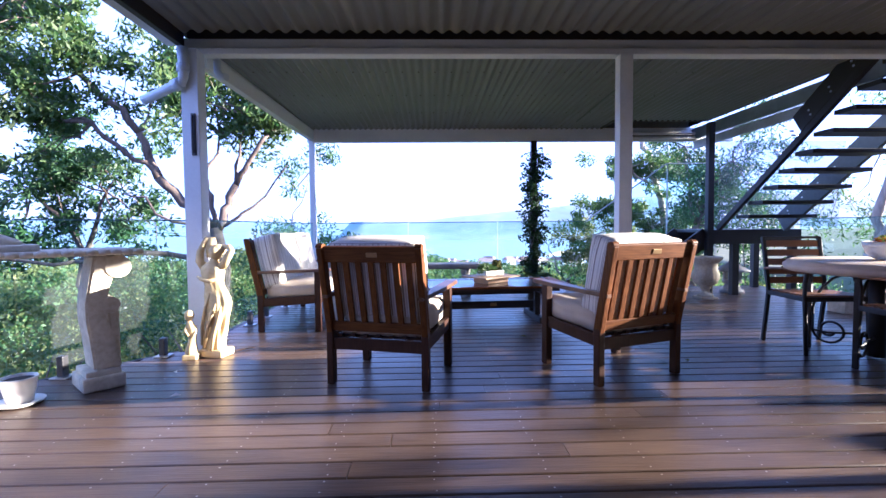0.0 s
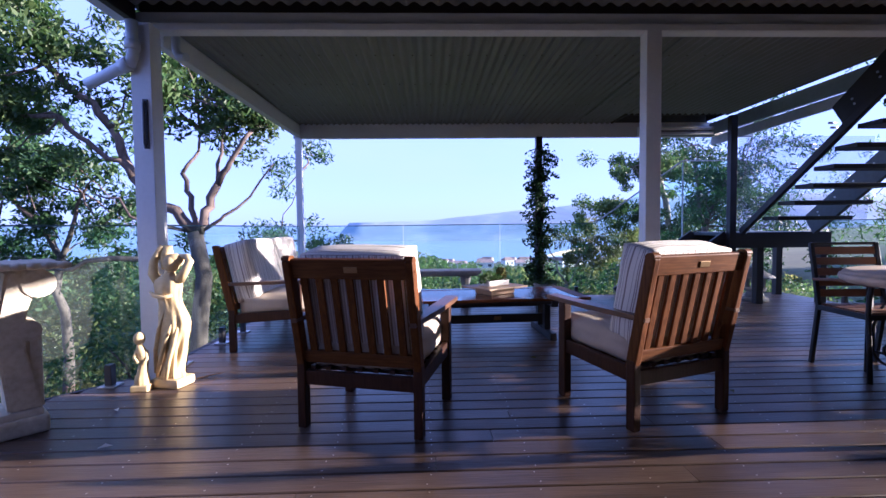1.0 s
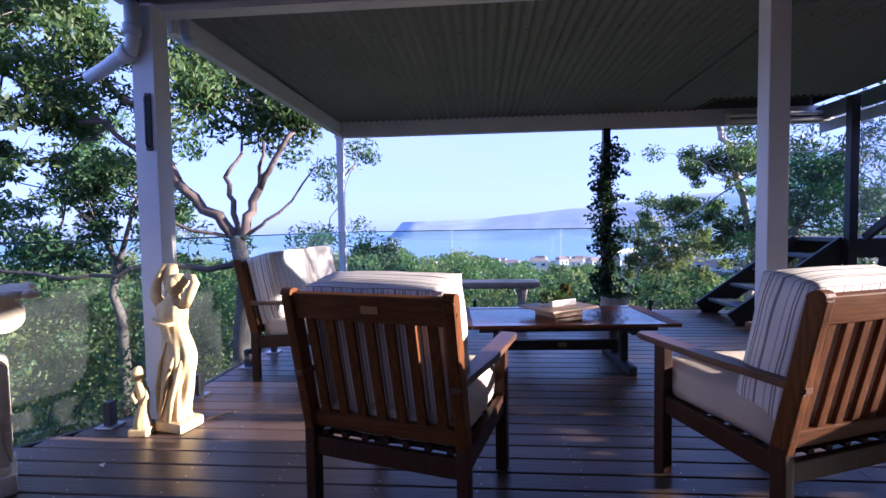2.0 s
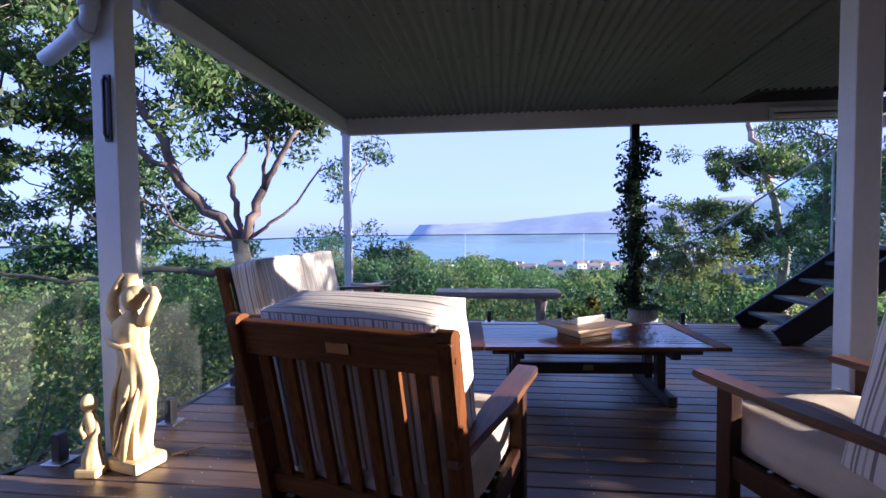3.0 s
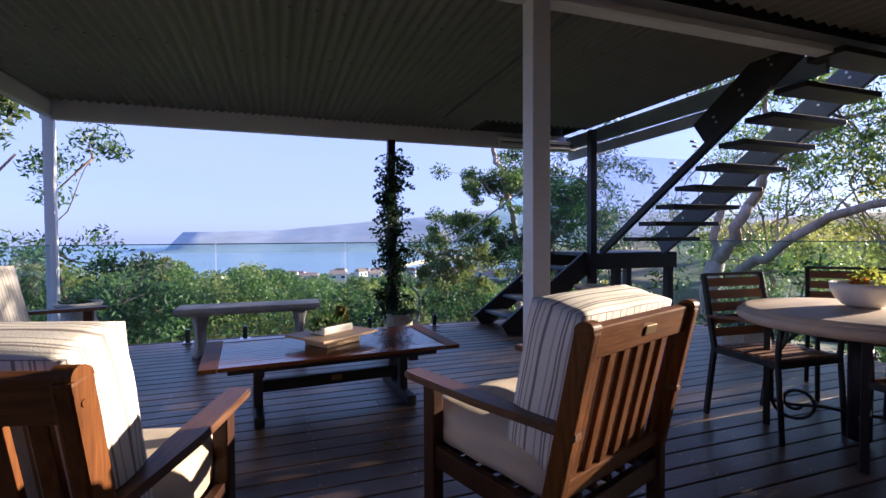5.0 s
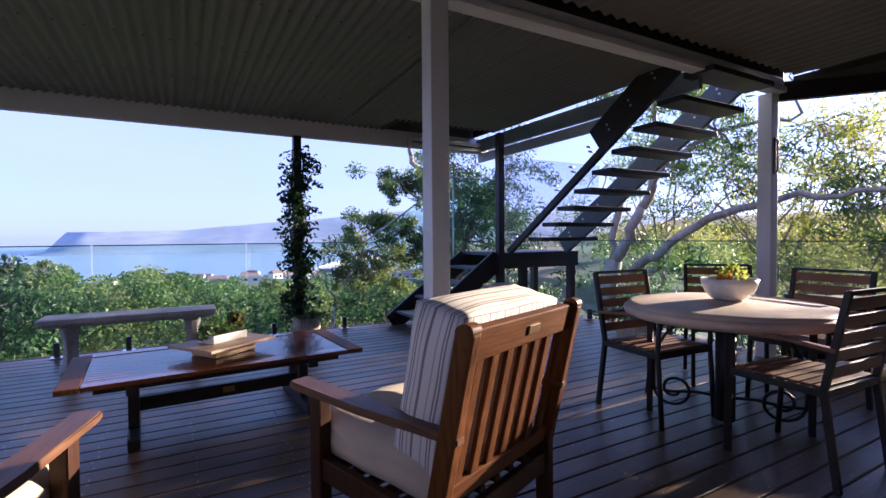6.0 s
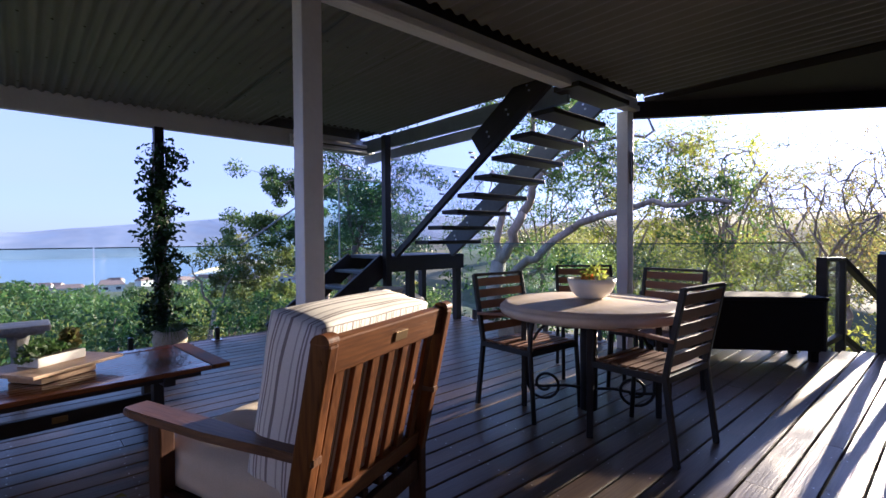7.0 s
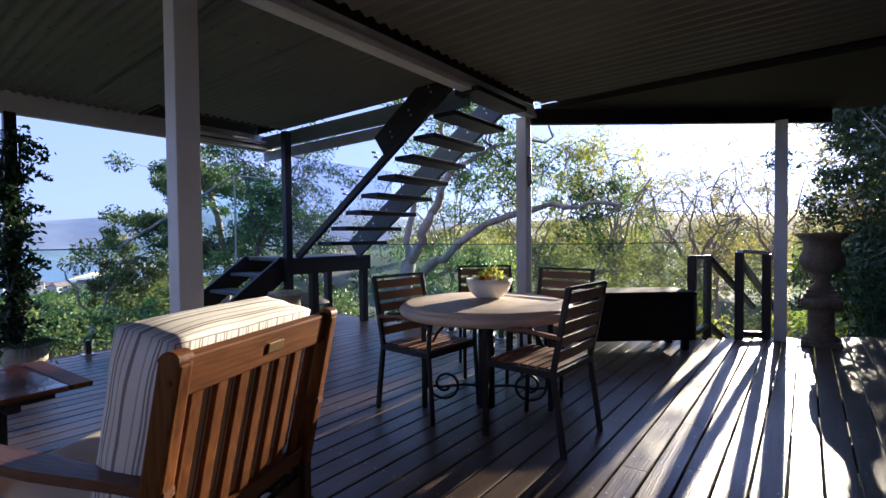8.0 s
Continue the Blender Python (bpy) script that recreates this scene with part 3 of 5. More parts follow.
for x in (4.29, 5.22):
    if x < 5:
        # a slim stringer whose upper end widens to a full plank
        s = part("stringer", bar(UA + Vector((x, 0, 0)), UB + Vector((x, 0, 0)), 0.05, 0.075, 0.006), DARK, up)
        part("upper_plank", bar(UA.lerp(UB, 0.63) + Vector((x - 0.004, 0, 0.0)) + square * 0.145, UB + Vector((x - 0.004, 0, 0.0)) + square * 0.145, 0.045, 0.22, 0.006), DARK, s)
    else:
        s = part("stringer", bar(UA + Vector((x, 0, 0)) + square * 0.09, UB + Vector((x, 0, 0)) + square * 0.09, 0.05, 0.27, 0.006), GREYT, up, "blue-grey painted stringer")
    for k in range(9):
        p = UA.lerp(UB, (k + 0.7) / 9.6) + square * 0.09
        bm = bmesh.new()
        for dz in (0.0, 0.05):
            add_tube(bm, [(x - 0.034, p.y + dz * 0.5, p.z + dz), (x + 0.034, p.y + dz * 0.5, p.z + dz)], 0.011, 8)
        part("bolt_pair", bm, STEEL, s)
for k in range(9):
    part("tread", bx((4.755, 6.30 - 0.2435 * k, 1.10 + 0.1655 * k), (0.88, 0.25, 0.045), 0.006), DARK, up)
# glass beside the stairs
sg = thing("stair_glass", "clear glass panels following the stairs and closing the landing", "glass balustrade", kind="structure")


def pane_xz(pts, y, material, parent, edge=True):
    bm = bmesh.new()
    f = [bm.verts.new((x, y, z)) for x, z in pts]
    g = [bm.verts.new((x, y + 0.01, z)) for x, z in pts]
    bm.faces.new(f)
    bm.faces.new(g[::-1])
    for k in range(len(pts)):
        bm.faces.new((f[k], f[(k + 1) % len(pts)], g[(k + 1) % len(pts)], g[k]))
    p = part("pane", bm, material, parent)
    p.visible_shadow = False
    return p


pane_xz([(2.80, 0.08), (3.14, 0.08), (4.09, 0.80), (4.09, 1.97), (2.80, 1.07)], 7.80, GLASS, sg)
pane_xz([(4.11, 0.95), (4.92, 0.95), (4.92, 1.97), (4.11, 1.97)], 7.80, GLASS, sg)
part("top_rail", bar((2.79, 7.805, 1.075), (4.095, 7.805, 1.98), 0.016, 0.018), PALEEDGE, sg)
part("edge_strip", bar((4.10, 7.805, 0.80), (4.10, 7.805, 1.985), 0.016, 0.016, up=(0, 1, 0)), PALEEDGE, sg)
part("top_rail", bar((4.10, 7.805, 1.98), (4.92, 7.805, 1.98), 0.012, 0.012), STEEL, sg)
pane_xz([(4.94, 0.96), (6.90, 0.96), (7.00, 2.33), (4.94, 2.33)], 7.80, SCREENGLASS, sg)

# fluorescent fitting under the beam
fl = thing("batten_light", "twin white fluorescent batten light, switched off", "ceiling light")
# body coloured dark for the gap and shadow behind the tubes
part("body", bx((3.96, 7.68, 2.375), (1.20, 0.06, 0.11), 0.008), GREYT, fl)
for z in (2.415, 2.345):
    bm = bmesh.new()
    add_tube(bm, [(3.37, 7.63, z), (4.55, 7.63, z)], 0.026, 12)
    part("tube", bm, CERAMIC, fl)
for x in (3.37, 4.55):
    part("end_cap", bx((x, 7.66, 2.38), (0.03, 0.06, 0.14), 0.005), WHITE, fl)

# ---- gate opening ----
gt = thing("gate_rails", "dark timber handrails and glass panels beside descending steps", "railing", kind="structure")
P1, P2, P3, P4 = Vector((6.77, 3.02, 0)), Vector((7.50, 2.975, 0)), Vector((7.06, 2.60, 0)), Vector((7.22, 2.36, 0))
for q, z1 in ((P1, 0.93), (P2, 0.89), (P3, 0.96), (P4, 0.94)):
    part("post", bx((q.x, q.y, z1 / 2 - 0.2), (0.085, 0.085, z1 + 0.4), 0.006), DARK, gt)
zv = Vector((0, 0, 1))
part("handrail", bar(P1 + zv * 0.91, P2 + zv * 0.89, 0.08, 0.04, 0.006), DARK, gt)
part("handrail", bar(P2 + zv * 0.89, Vector((9.1, 2.62, 0.10)), 0.07, 0.06, 0.006), DARK, gt)
part("handrail", bar(P3 + zv * 0.97, P4 + zv * 0.955, 0.11, 0.04, 0.006), PALEGREY, gt)
part("handrail", bar(P3 + zv * 0.88, Vector((8.7, 2.28, 0.05)), 0.06, 0.06, 0.006), DARK, gt)
part("bottom_rail", bar(P2 + zv * 0.06, Vector((9.1, 2.62, -0.75)), 0.06, 0.07, 0.006), DARK, gt)
part("bottom_rail", bar(P3 + zv * 0.06, P4 + zv * 0.05, 0.06, 0.06, 0.006), DARK, gt)
part("bottom_rail", bar(P1 + zv * 0.05, P2 + zv * 0.05, 0.06, 0.05, 0.006), DARK, gt)
for a, b in ((P3, P4), (P1, P2)):
    gp = part("pane", bar(a.lerp(b, 0.12) + zv * 0.51, a.lerp(b, 0.88) + zv * 0.51, 0.008, 0.82), HAZYGLASS, gt)
    gp.visible_shadow = False
for k in range(6):
    part("step", bx((7.50 + 0.28 * k, 2.72 - 0.06 * k, -0.18 - 0.17 * k), (0.28, 0.62, 0.04), 0.005), DECK, gt)


# ---- outdoor armchairs and loveseat ----
def cushion_part(name, c, s, parent, tilt, label, puff=0.12):
    """A striped cushion in its own axes, whose boxing carries the stripes round the edge."""
    bm = bmesh.new()
    cushion(bm, (0, 0, 0), s, puff=puff, edge=0.22, n=12)
    ob = part(name, bm, STRIPE, parent, label, m=Matrix.Translation(c) @ Matrix.Rotation(tilt, 4, 'X'))
    ob.data.materials.append(STRIPE_BOX)
    for p in ob.data.polygons:
        p.material_index = 0 if abs(p.normal.y) > 0.75 else 1
    return ob


STRIPE_BOX = stripe_mat("striped_canvas_boxing", 0.11, 1)


def armchair(name, width, m, label, category, group="", seats=1):
    """A slatted teak seat with raked back, flat arms and loose cushions, facing +y."""
    t = thing(name, label, category, m, group)
    hw = width / 2
    tilt = radians(17)
    bt = Vector((0, -0.39, 0.885))
    bb = Vector((0, -0.265, 0.33))
    for sx in (-1, 1):
        bm = bmesh.new()
        add_box(bm, (sx * hw, -0.275, 0.18), (0.045, 0.055, 0.36), bevel=0.006)
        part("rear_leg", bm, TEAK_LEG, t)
        bm = bmesh.new()
        top = Vector((sx * hw, bt.y, bt.z))
        low = Vector((sx * hw, bb.y, bb.z - 0.02))
        add_beam(bm, low, top, 0.042, 0.062, 0.008, up=(0, 1, 0))
        d = (top - low).normalized()
        n2 = 14
        ring = []
        for sgn in (-1, 1):
            ring.append([bm.verts.new(top + Vector((sgn * 0.021, 0, 0)) + Vector((0, 1, 0)) * math.cos(math.pi * k / n2) * 0.031 + d * (math.sin(math.pi * k / n2) * 0.026 - 0.004)) for k in range(n2 + 1)])
        bm.faces.new(ring[0])
        bm.faces.new(ring[1][::-1])
        for k in range(n2):
            bm.faces.new((ring[0][k], ring[0][k + 1], ring[1][k + 1], ring[1][k]))
        bp = part("back_post", bm, TEAK, t)
        bm = bmesh.new()
        add_tube(bm, [top + Vector((sx * 0.018, 0.0, -0.05)), top + Vector((sx * 0.024, 0.0, -0.05))], 0.008, 10)
        part("plug", bm, TEAK, bp)
        bm = bmesh.new()
        add_box(bm, (sx * hw, 0.275, 0.29), (0.05, 0.06, 0.58), bevel=0.006)
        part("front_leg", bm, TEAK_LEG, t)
        # flat arm, broad in front and narrowing to the back post
        bm = bmesh.new()
        out = [(-0.035, 0.40), (0.045, 0.40), (0.052, 0.36), (0.045, 0.02), (0.022, -0.22), (0.018, -0.36), (-0.022, -0.36), (-0.024, -0.20), (-0.035, 0.0)]
        a = [bm.verts.new((sx * (hw + x), y, 0.585 - 0.03 * (0.4 - y))) for x, y in out]
        b = [bm.verts.new((sx * (hw + x), y, 0.612 - 0.03 * (0.4 - y))) for x, y in out]
        bm.faces.new(a)
        bm.faces.new(b[::-1])
        for k in range(len(out)):
            bm.faces.new((a[k], a[(k + 1) % len(out)], b[(k + 1) % len(out)], b[k]))
        bmesh.ops.bevel(bm, geom=bm.edges[:], offset=0.005, segments=2, affect='EDGES')
        part("armrest", bm, ARMWOOD, t)
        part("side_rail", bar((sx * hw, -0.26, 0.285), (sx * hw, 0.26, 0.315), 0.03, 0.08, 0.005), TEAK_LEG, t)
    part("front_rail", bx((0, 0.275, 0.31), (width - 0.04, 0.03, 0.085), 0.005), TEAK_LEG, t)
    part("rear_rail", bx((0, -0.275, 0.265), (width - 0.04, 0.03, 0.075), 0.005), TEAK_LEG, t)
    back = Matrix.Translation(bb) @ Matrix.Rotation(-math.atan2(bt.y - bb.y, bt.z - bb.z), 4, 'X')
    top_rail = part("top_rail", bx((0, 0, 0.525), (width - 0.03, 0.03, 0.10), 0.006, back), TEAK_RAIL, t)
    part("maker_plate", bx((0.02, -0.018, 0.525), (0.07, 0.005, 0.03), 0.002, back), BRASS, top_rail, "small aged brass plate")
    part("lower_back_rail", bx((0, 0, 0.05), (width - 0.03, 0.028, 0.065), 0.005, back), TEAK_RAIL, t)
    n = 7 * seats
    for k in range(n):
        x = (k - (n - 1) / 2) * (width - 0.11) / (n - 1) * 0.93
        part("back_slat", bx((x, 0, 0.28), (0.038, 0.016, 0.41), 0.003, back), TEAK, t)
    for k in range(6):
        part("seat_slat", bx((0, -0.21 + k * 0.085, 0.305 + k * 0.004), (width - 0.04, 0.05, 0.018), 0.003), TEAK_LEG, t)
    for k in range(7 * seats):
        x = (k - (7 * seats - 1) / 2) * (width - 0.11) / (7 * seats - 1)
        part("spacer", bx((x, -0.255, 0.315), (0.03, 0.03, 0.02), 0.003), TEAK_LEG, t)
    sw = (width - 0.06) / seats
    for k in range(seats):
        x = (k - (seats - 1) / 2) * sw
        bm = bmesh.new()
        cushion(bm, (0, 0, 0), (sw - 0.005, 0.62, 0.165), puff=0.45, crease=1.2)
        part("seat_cushion", bm, CANVAS, t, "plain sand-coloured seat cushion", m=Matrix.Translation((x, 0.055, 0.405)) @ Matrix.Rotation(radians(3), 4, 'X'))
        cushion_part("back_cushion", (x, -0.203, 0.678), (sw + 0.014, 0.20, 0.535), t, math.atan2(0.125, 0.57), "cream back cushion with brown-grey stripes")
    return t


armchair("armchair", 0.635, pose(0.056, 3.561, 0, 0, 0, -16.3), "teak slat-back armchair with cream striped cushions", "armchair", "armchairs at the coffee table")
armchair("armchair", 0.65, pose(1.565, 3.612, 0, 0, 0, 21.3), "sunlit teak slat-back armchair with cream striped cushions", "armchair", "armchairs at the coffee table")
armchair("loveseat", 1.48, pose(-1.05, 5.67, 0, 0, 0, -90), "teak two-seat sofa with striped cushions beside the glass", "sofa", seats=2)


# ---- coffee table and what stands on it ----
def coffee_table():
    t = thing("coffee_table", "long dark teak slatted coffee table on trestle legs", "coffee table", pose(0.958, 5.396, 0, 0, 0, 3.5))
    L, W, z = 1.60, 0.79, 0.39
    for sx in (-1, 1):
        part("end_board", bx((sx * (L / 2 - 0.05), 0, z), (0.10, W, 0.026), 0.004), TEAK, t)
        part("trestle_foot", bx((sx * 0.48, 0, 0.035), (0.06, 0.66, 0.07), 0.012), DARK, t)
        part("trestle_head", bx((sx * 0.48, 0, z - 0.045), (0.06, 0.74, 0.06), 0.01), DARK, t)
        for sy in (-0.11, 0.11):
            part("trestle_leg", bx((sx * 0.48, sy, 0.20), (0.055, 0.075, 0.29), 0.006), DARK, t)
    for sy in (-1, 1):
        part("edge_board", bx((0, sy * (W / 2 - 0.035), z), (L - 0.206, 0.07, 0.026), 0.004), TEAK_X, t)
        part("lower_edge", bx((0, sy * (W / 2 - 0.06), z - 0.03), (L - 0.30, 0.03, 0.034), 0.004), DARK, t)
    n = 13
    for k in range(n):
        y = (k - (n - 1) / 2) * (W - 0.146) / n
        part("slat", bx((0, y, z - 0.002), (L - 0.206, (W - 0.146) / n - 0.006, 0.022), 0.003), TEAK_X, t)
    part("stretcher", bx((0, 0, 0.16), (0.98, 0.04, 0.08), 0.006), DARK, t)
    part("stretcher", bx((0, -0.02, 0.30), (0.98, 0.04, 0.05), 0.006), DARK, t)
    part("maker_plate", bx((0.03, -0.023, 0.165), (0.07, 0.006, 0.035), 0.004), BRASS, t, "small oval brass plate")


coffee_table()
BOXWOOD = mat("pale_box_wood", (0.50, 0.34, 0.19), 0.55, grain=0.6, scale=20, stretch=(0.6, 6, 6), bump=0.2)
PAPER = mat("book_paper", (0.78, 0.74, 0.66), 0.8, grain=0.3, scale=60, stretch=(1, 1, 12))
tb = thing("wooden_tray", "square pale wooden tray on the coffee table", "tray", pose(0.97, 5.42, 0.403, 0, 0, 35))
part("base", bx((0, 0, 0.028), (0.30, 0.23, 0.06), 0.005), BOXWOOD, tb)
part("rim", bx((0, 0, 0.063), (0.50, 0.40, 0.018), 0.005), BOXWOOD, tb)
pt = thing("succulent_planter", "low white planter box filled with grey-green succulents", "potted plant", pose(0.95, 5.43, 0.476, 0, 0, 35))
part("pot", bx((0.02, 0, 0.025), (0.26, 0.15, 0.05), 0.006), CERAMIC, pt)
part("soil", bx((0.02, 0, 0.047), (0.235, 0.125, 0.01)), SOIL, pt)
rng = np.random.default_rng(5)
v, f = leaves(rng, [(-0.10, 0, 0.07), (-0.04, 0.02, 0.08), (0.02, 0.0, 0.07), (0.10, 0.02, 0.065)], [0.075, 0.08, 0.06, 0.05], 520, 0.020, 0.35)
mesh_from("foliage", v, f, GUMLEAF, pt)
v, f = leaves(rng, [(0.14, 0.03, 0.09), (0.17, 0.06, 0.12)], [0.05, 0.05], 160, 0.022, 0.5)
mesh_from("bronze_leaves", v, f, DRYLEAF, pt)


# ---- stone bench, urns, statues ----
def bench():
    t = thing("stone_bench", "grey cast stone garden bench facing the sea", "bench", pose(0.36, 7.12, 0, 0, 0, 0))
    bm = bmesh.new()
    add_box(bm, (0, 0, 0.455), (1.32, 0.36, 0.05), bevel=0.012)
    add_box(bm, (0, 0, 0.42), (1.24, 0.30, 0.03), bevel=0.006)
    part("seat", bm, GREYSTONE, t)
    for sx in (-1, 1):
        bm = bmesh.new()
        prof = [(0.12, 0), (0.12, 0.05), (0.085, 0.08), (0.075, 0.2), (0.085, 0.3), (0.11, 0.36), (0.115, 0.405)]
        add_lathe(bm, prof, 28, (0, 0, 0), 7, 0.08, (0.08, 0.36))
        bmesh.ops.transform(bm, matrix=Matrix.Translation((sx * 0.46, 0, 0)) @ Matrix.Diagonal((0.62, 1.15, 1, 1)), verts=bm.verts)
        part("leg", bm, GREYSTONE, t)


bench()


def urn(m, s, label, material=STONE, fill=True, group=""):
    """A fluted garden urn on a square foot, one high when s is 1."""
    t = thing("garden_urn", label, "urn", m, group)
    bm = bmesh.new()
    add_box(bm, (0, 0, 0.03 * s), (0.40 * s, 0.40 * s, 0.06 * s), bevel=0.01 * s)
    part("foot", bm, material, t)
    bm = bmesh.new()
    prof = [(0.18, 0.06), (0.17, 0.10), (0.10, 0.15), (0.09, 0.22), (0.13, 0.26), (0.12, 0.29), (0.24, 0.38), (0.30, 0.50), (0.29, 0.60), (0.25, 0.72), (0.25, 0.84), (0.33, 0.93), (0.36, 0.96), (0.35, 1.0), (0.30, 1.0), (0.27, 0.93)]
    add_lathe(bm, [(r * s, z * s) for r, z in prof], 48, ribs=16, rib_depth=0.035, rib_range=(0.30 * s, 0.62 * s))
    part("bowl", bm, material, t)
    bm = bmesh.new()
    add_lathe(bm, [(0.275 * s, 0.93 * s), (0.2 * s, 0.955 * s), (0.001, 0.965 * s)], 20)
    part("soil", bm, SOIL, t)
    return t


urn(pose(4.03, 6.60, 0), 0.57, "weathered cream stone urn beside the stair landing", group="stone urns")
pl = thing("stone_lantern", "small grey stone pagoda lantern under the landing", "garden lantern", pose(4.76, 7.16, 0))
for k, (z0, z1, w0, w1) in enumerate([(0, 0.05, 0.36, 0.34), (0.05, 0.14, 0.26, 0.20), (0.14, 0.18, 0.28, 0.30)]):
    bm = bmesh.new()
    add_lathe(bm, [(w0 / 2, z0), (w1 / 2, z1)], 6)
    part("base_tier", bm, GREYSTONE, pl)
for a in range(4):
    part("leg", bx((0.09 * math.cos(a * 1.571 + 0.785), 0.09 * math.sin(a * 1.571 + 0.785), 0.25), (0.05, 0.05, 0.15), 0.006), GREYSTONE, pl)
bm = bmesh.new()
add_lathe(bm, [(0.24, 0.315), (0.23, 0.34), (0.12, 0.40), (0.05, 0.45), (0.035, 0.47), (0.045, 0.49), (0.03, 0.52), (0.001, 0.54)], 8)
part("roof", bm, GREYSTONE, pl)

ped = thing("stone_pedestal", "weathered cream stone column pedestal by the gate post, darkened for shade", "pedestal", pose(7.19, 1.89, 0))
bm = bmesh.new()
add_box(bm, (0, 0, 0.03), (0.34, 0.34, 0.06), bevel=0.01)
add_lathe(bm, [(0.16, 0.06), (0.15, 0.09), (0.11, 0.11), (0.105, 0.38), (0.13, 0.41)], 32, ribs=12, rib_depth=0.04, rib_range=(0.1, 0.39))
part("column", bm, SHADESTONE, ped)
bm = bmesh.new()
add_box(bm, (0, 0, 0.46), (0.42, 0.34, 0.09), bevel=0.02)
add_box(bm, (0, 0, 0.52), (0.34, 0.30, 0.05), bevel=0.015)
for sx in (-1, 1):
    add_tube(bm, [(sx * 0.21, -0.15, 0.44), (sx * 0.21, 0.15, 0.44)], 0.055, 14)
part("capital", bm, SHADESTONE, ped, "scrolled capital")
urn(pose(7.19, 1.89, 0.547), 0.62, "weathered cream stone urn on a column pedestal, darkened for shade", SHADESTONE, group="stone urns")


def pot_of(m, r, h, material, label, category="plant pot"):
    t = thing("plant_pot", label, category, m)
    bm = bmesh.new()
    add_lathe(bm, [(r * 0.72, 0), (r * 0.9, h * 0.5), (r, h * 0.9), (r * 1.06, h * 0.92), (r * 1.06, h), (r * 0.95, h), (r * 0.9, h * 0.9)], 28)
    part("body", bm, material, t)
    bm = bmesh.new()
    add_lathe(bm, [(r * 0.91, h * 0.9), (0.001, h * 0.93)], 20)
    part("soil", bm, SOIL, t)
    return t


for x, y in ((-2.06, 3.10), (-2.17, 2.93)):
    p = pot_of(pose(x, y, 0.012), 0.085, 0.15, CERAMIC, "small white glazed pot with bare soil on a saucer")
    bm = bmesh.new()
    add_lathe(bm, [(0.08, -0.012), (0.11, 0.0), (0.12, 0.012), (0.11, 0.012), (0.001, 0.002)], 24)
    part("saucer", bm, CERAMIC, p)


# ---- stone console with a reclining figure ----
def console():
    t = thing("stone_console", "carved cream stone console table on scrolled legs", "console table", pose(-2.15, 3.09, 0, 0, 0, 47))
    bm = bmesh.new()
    add_box(bm, (-0.22, 0, 0.865), (1.75, 0.42, 0.035), bevel=0.014)
    part("top", bm, STONE, t)
    bm = bmesh.new()
    for k in range(29):
        for sy in (-1, 1):
            add_tube(bm, [(-1.06 + k * 0.06, sy * 0.205, 0.862), (-1.03 + k * 0.06, sy * 0.213, 0.866), (-1.00 + k * 0.06, sy * 0.205, 0.862)], [0.012, 0.022, 0.012], 6)
    part("gadroon_edge", bm, STONE, t)
    for sx in (0.46, -0.90):
        bm = bmesh.new()
        add_box(bm, (sx, 0, 0.045), (0.23, 0.31, 0.09), bevel=0.015)
        add_box(bm, (sx, 0, 0.105), (0.19, 0.27, 0.04), bevel=0.012)
        foot = part("plinth", bm, STONE, t)
        bm = bmesh.new()
        path = [(0.03, 0.12, 0.075), (0.02, 0.20, 0.070), (0.0, 0.32, 0.062), (-0.02, 0.44, 0.058), (-0.02, 0.56, 0.056), (0.0, 0.66, 0.058), (0.03, 0.76, 0.07), (0.06, 0.84, 0.085)]
        rows = []
        for dx, z, half in path:
            rows.append([bm.verts.new((sx + dx + ex * half, ey * 0.12, z)) for ex, ey in ((-1, -1), (1, -1), (1, 1), (-1, 1))])
        for r0, r1 in zip(rows, rows[1:]):
            for k in range(4):
                bm.faces.new((r0[k], r0[(k + 1) % 4], r1[(k + 1) % 4], r1[k]))
        bm.faces.new(rows[0][::-1])
        bm.faces.new(rows[-1])
        bmesh.ops.bevel(bm, geom=bm.edges[:], offset=0.012, segments=2, affect='EDGES')
        part("shaft", bm, STONE, t)
        bm = bmesh.new()
        add_tube(bm, [(sx + 0.10, -0.13, 0.77), (sx + 0.10, 0.13, 0.77)], 0.072, 18)
        part("scroll", bm, STONE, t)
        bm = bmesh.new()
        add_tube(bm, [(sx + 0.055, -0.125, 0.53), (sx + 0.055, 0.125, 0.53)], 0.05, 16)
        add_beam(bm, (sx + 0.07, 0, 0.13), (sx + 0.07, 0, 0.52), 0.07, 0.20, 0.02)
        part("lower_scroll", bm, STONE, t)


console()




def add_ball(bm, c, r, s=(1, 1, 1), seg=16):
    g = bmesh.ops.create_uvsphere(bm, u_segments=seg, v_segments=seg * 2 // 3, radius=r)
    bmesh.ops.transform(bm, matrix=Matrix.Translation(c) @ Matrix.Diagonal((*s, 1)), verts=g["verts"])
    for f in {f for v in g["verts"] for f in v.link_faces}:
        f.smooth = True


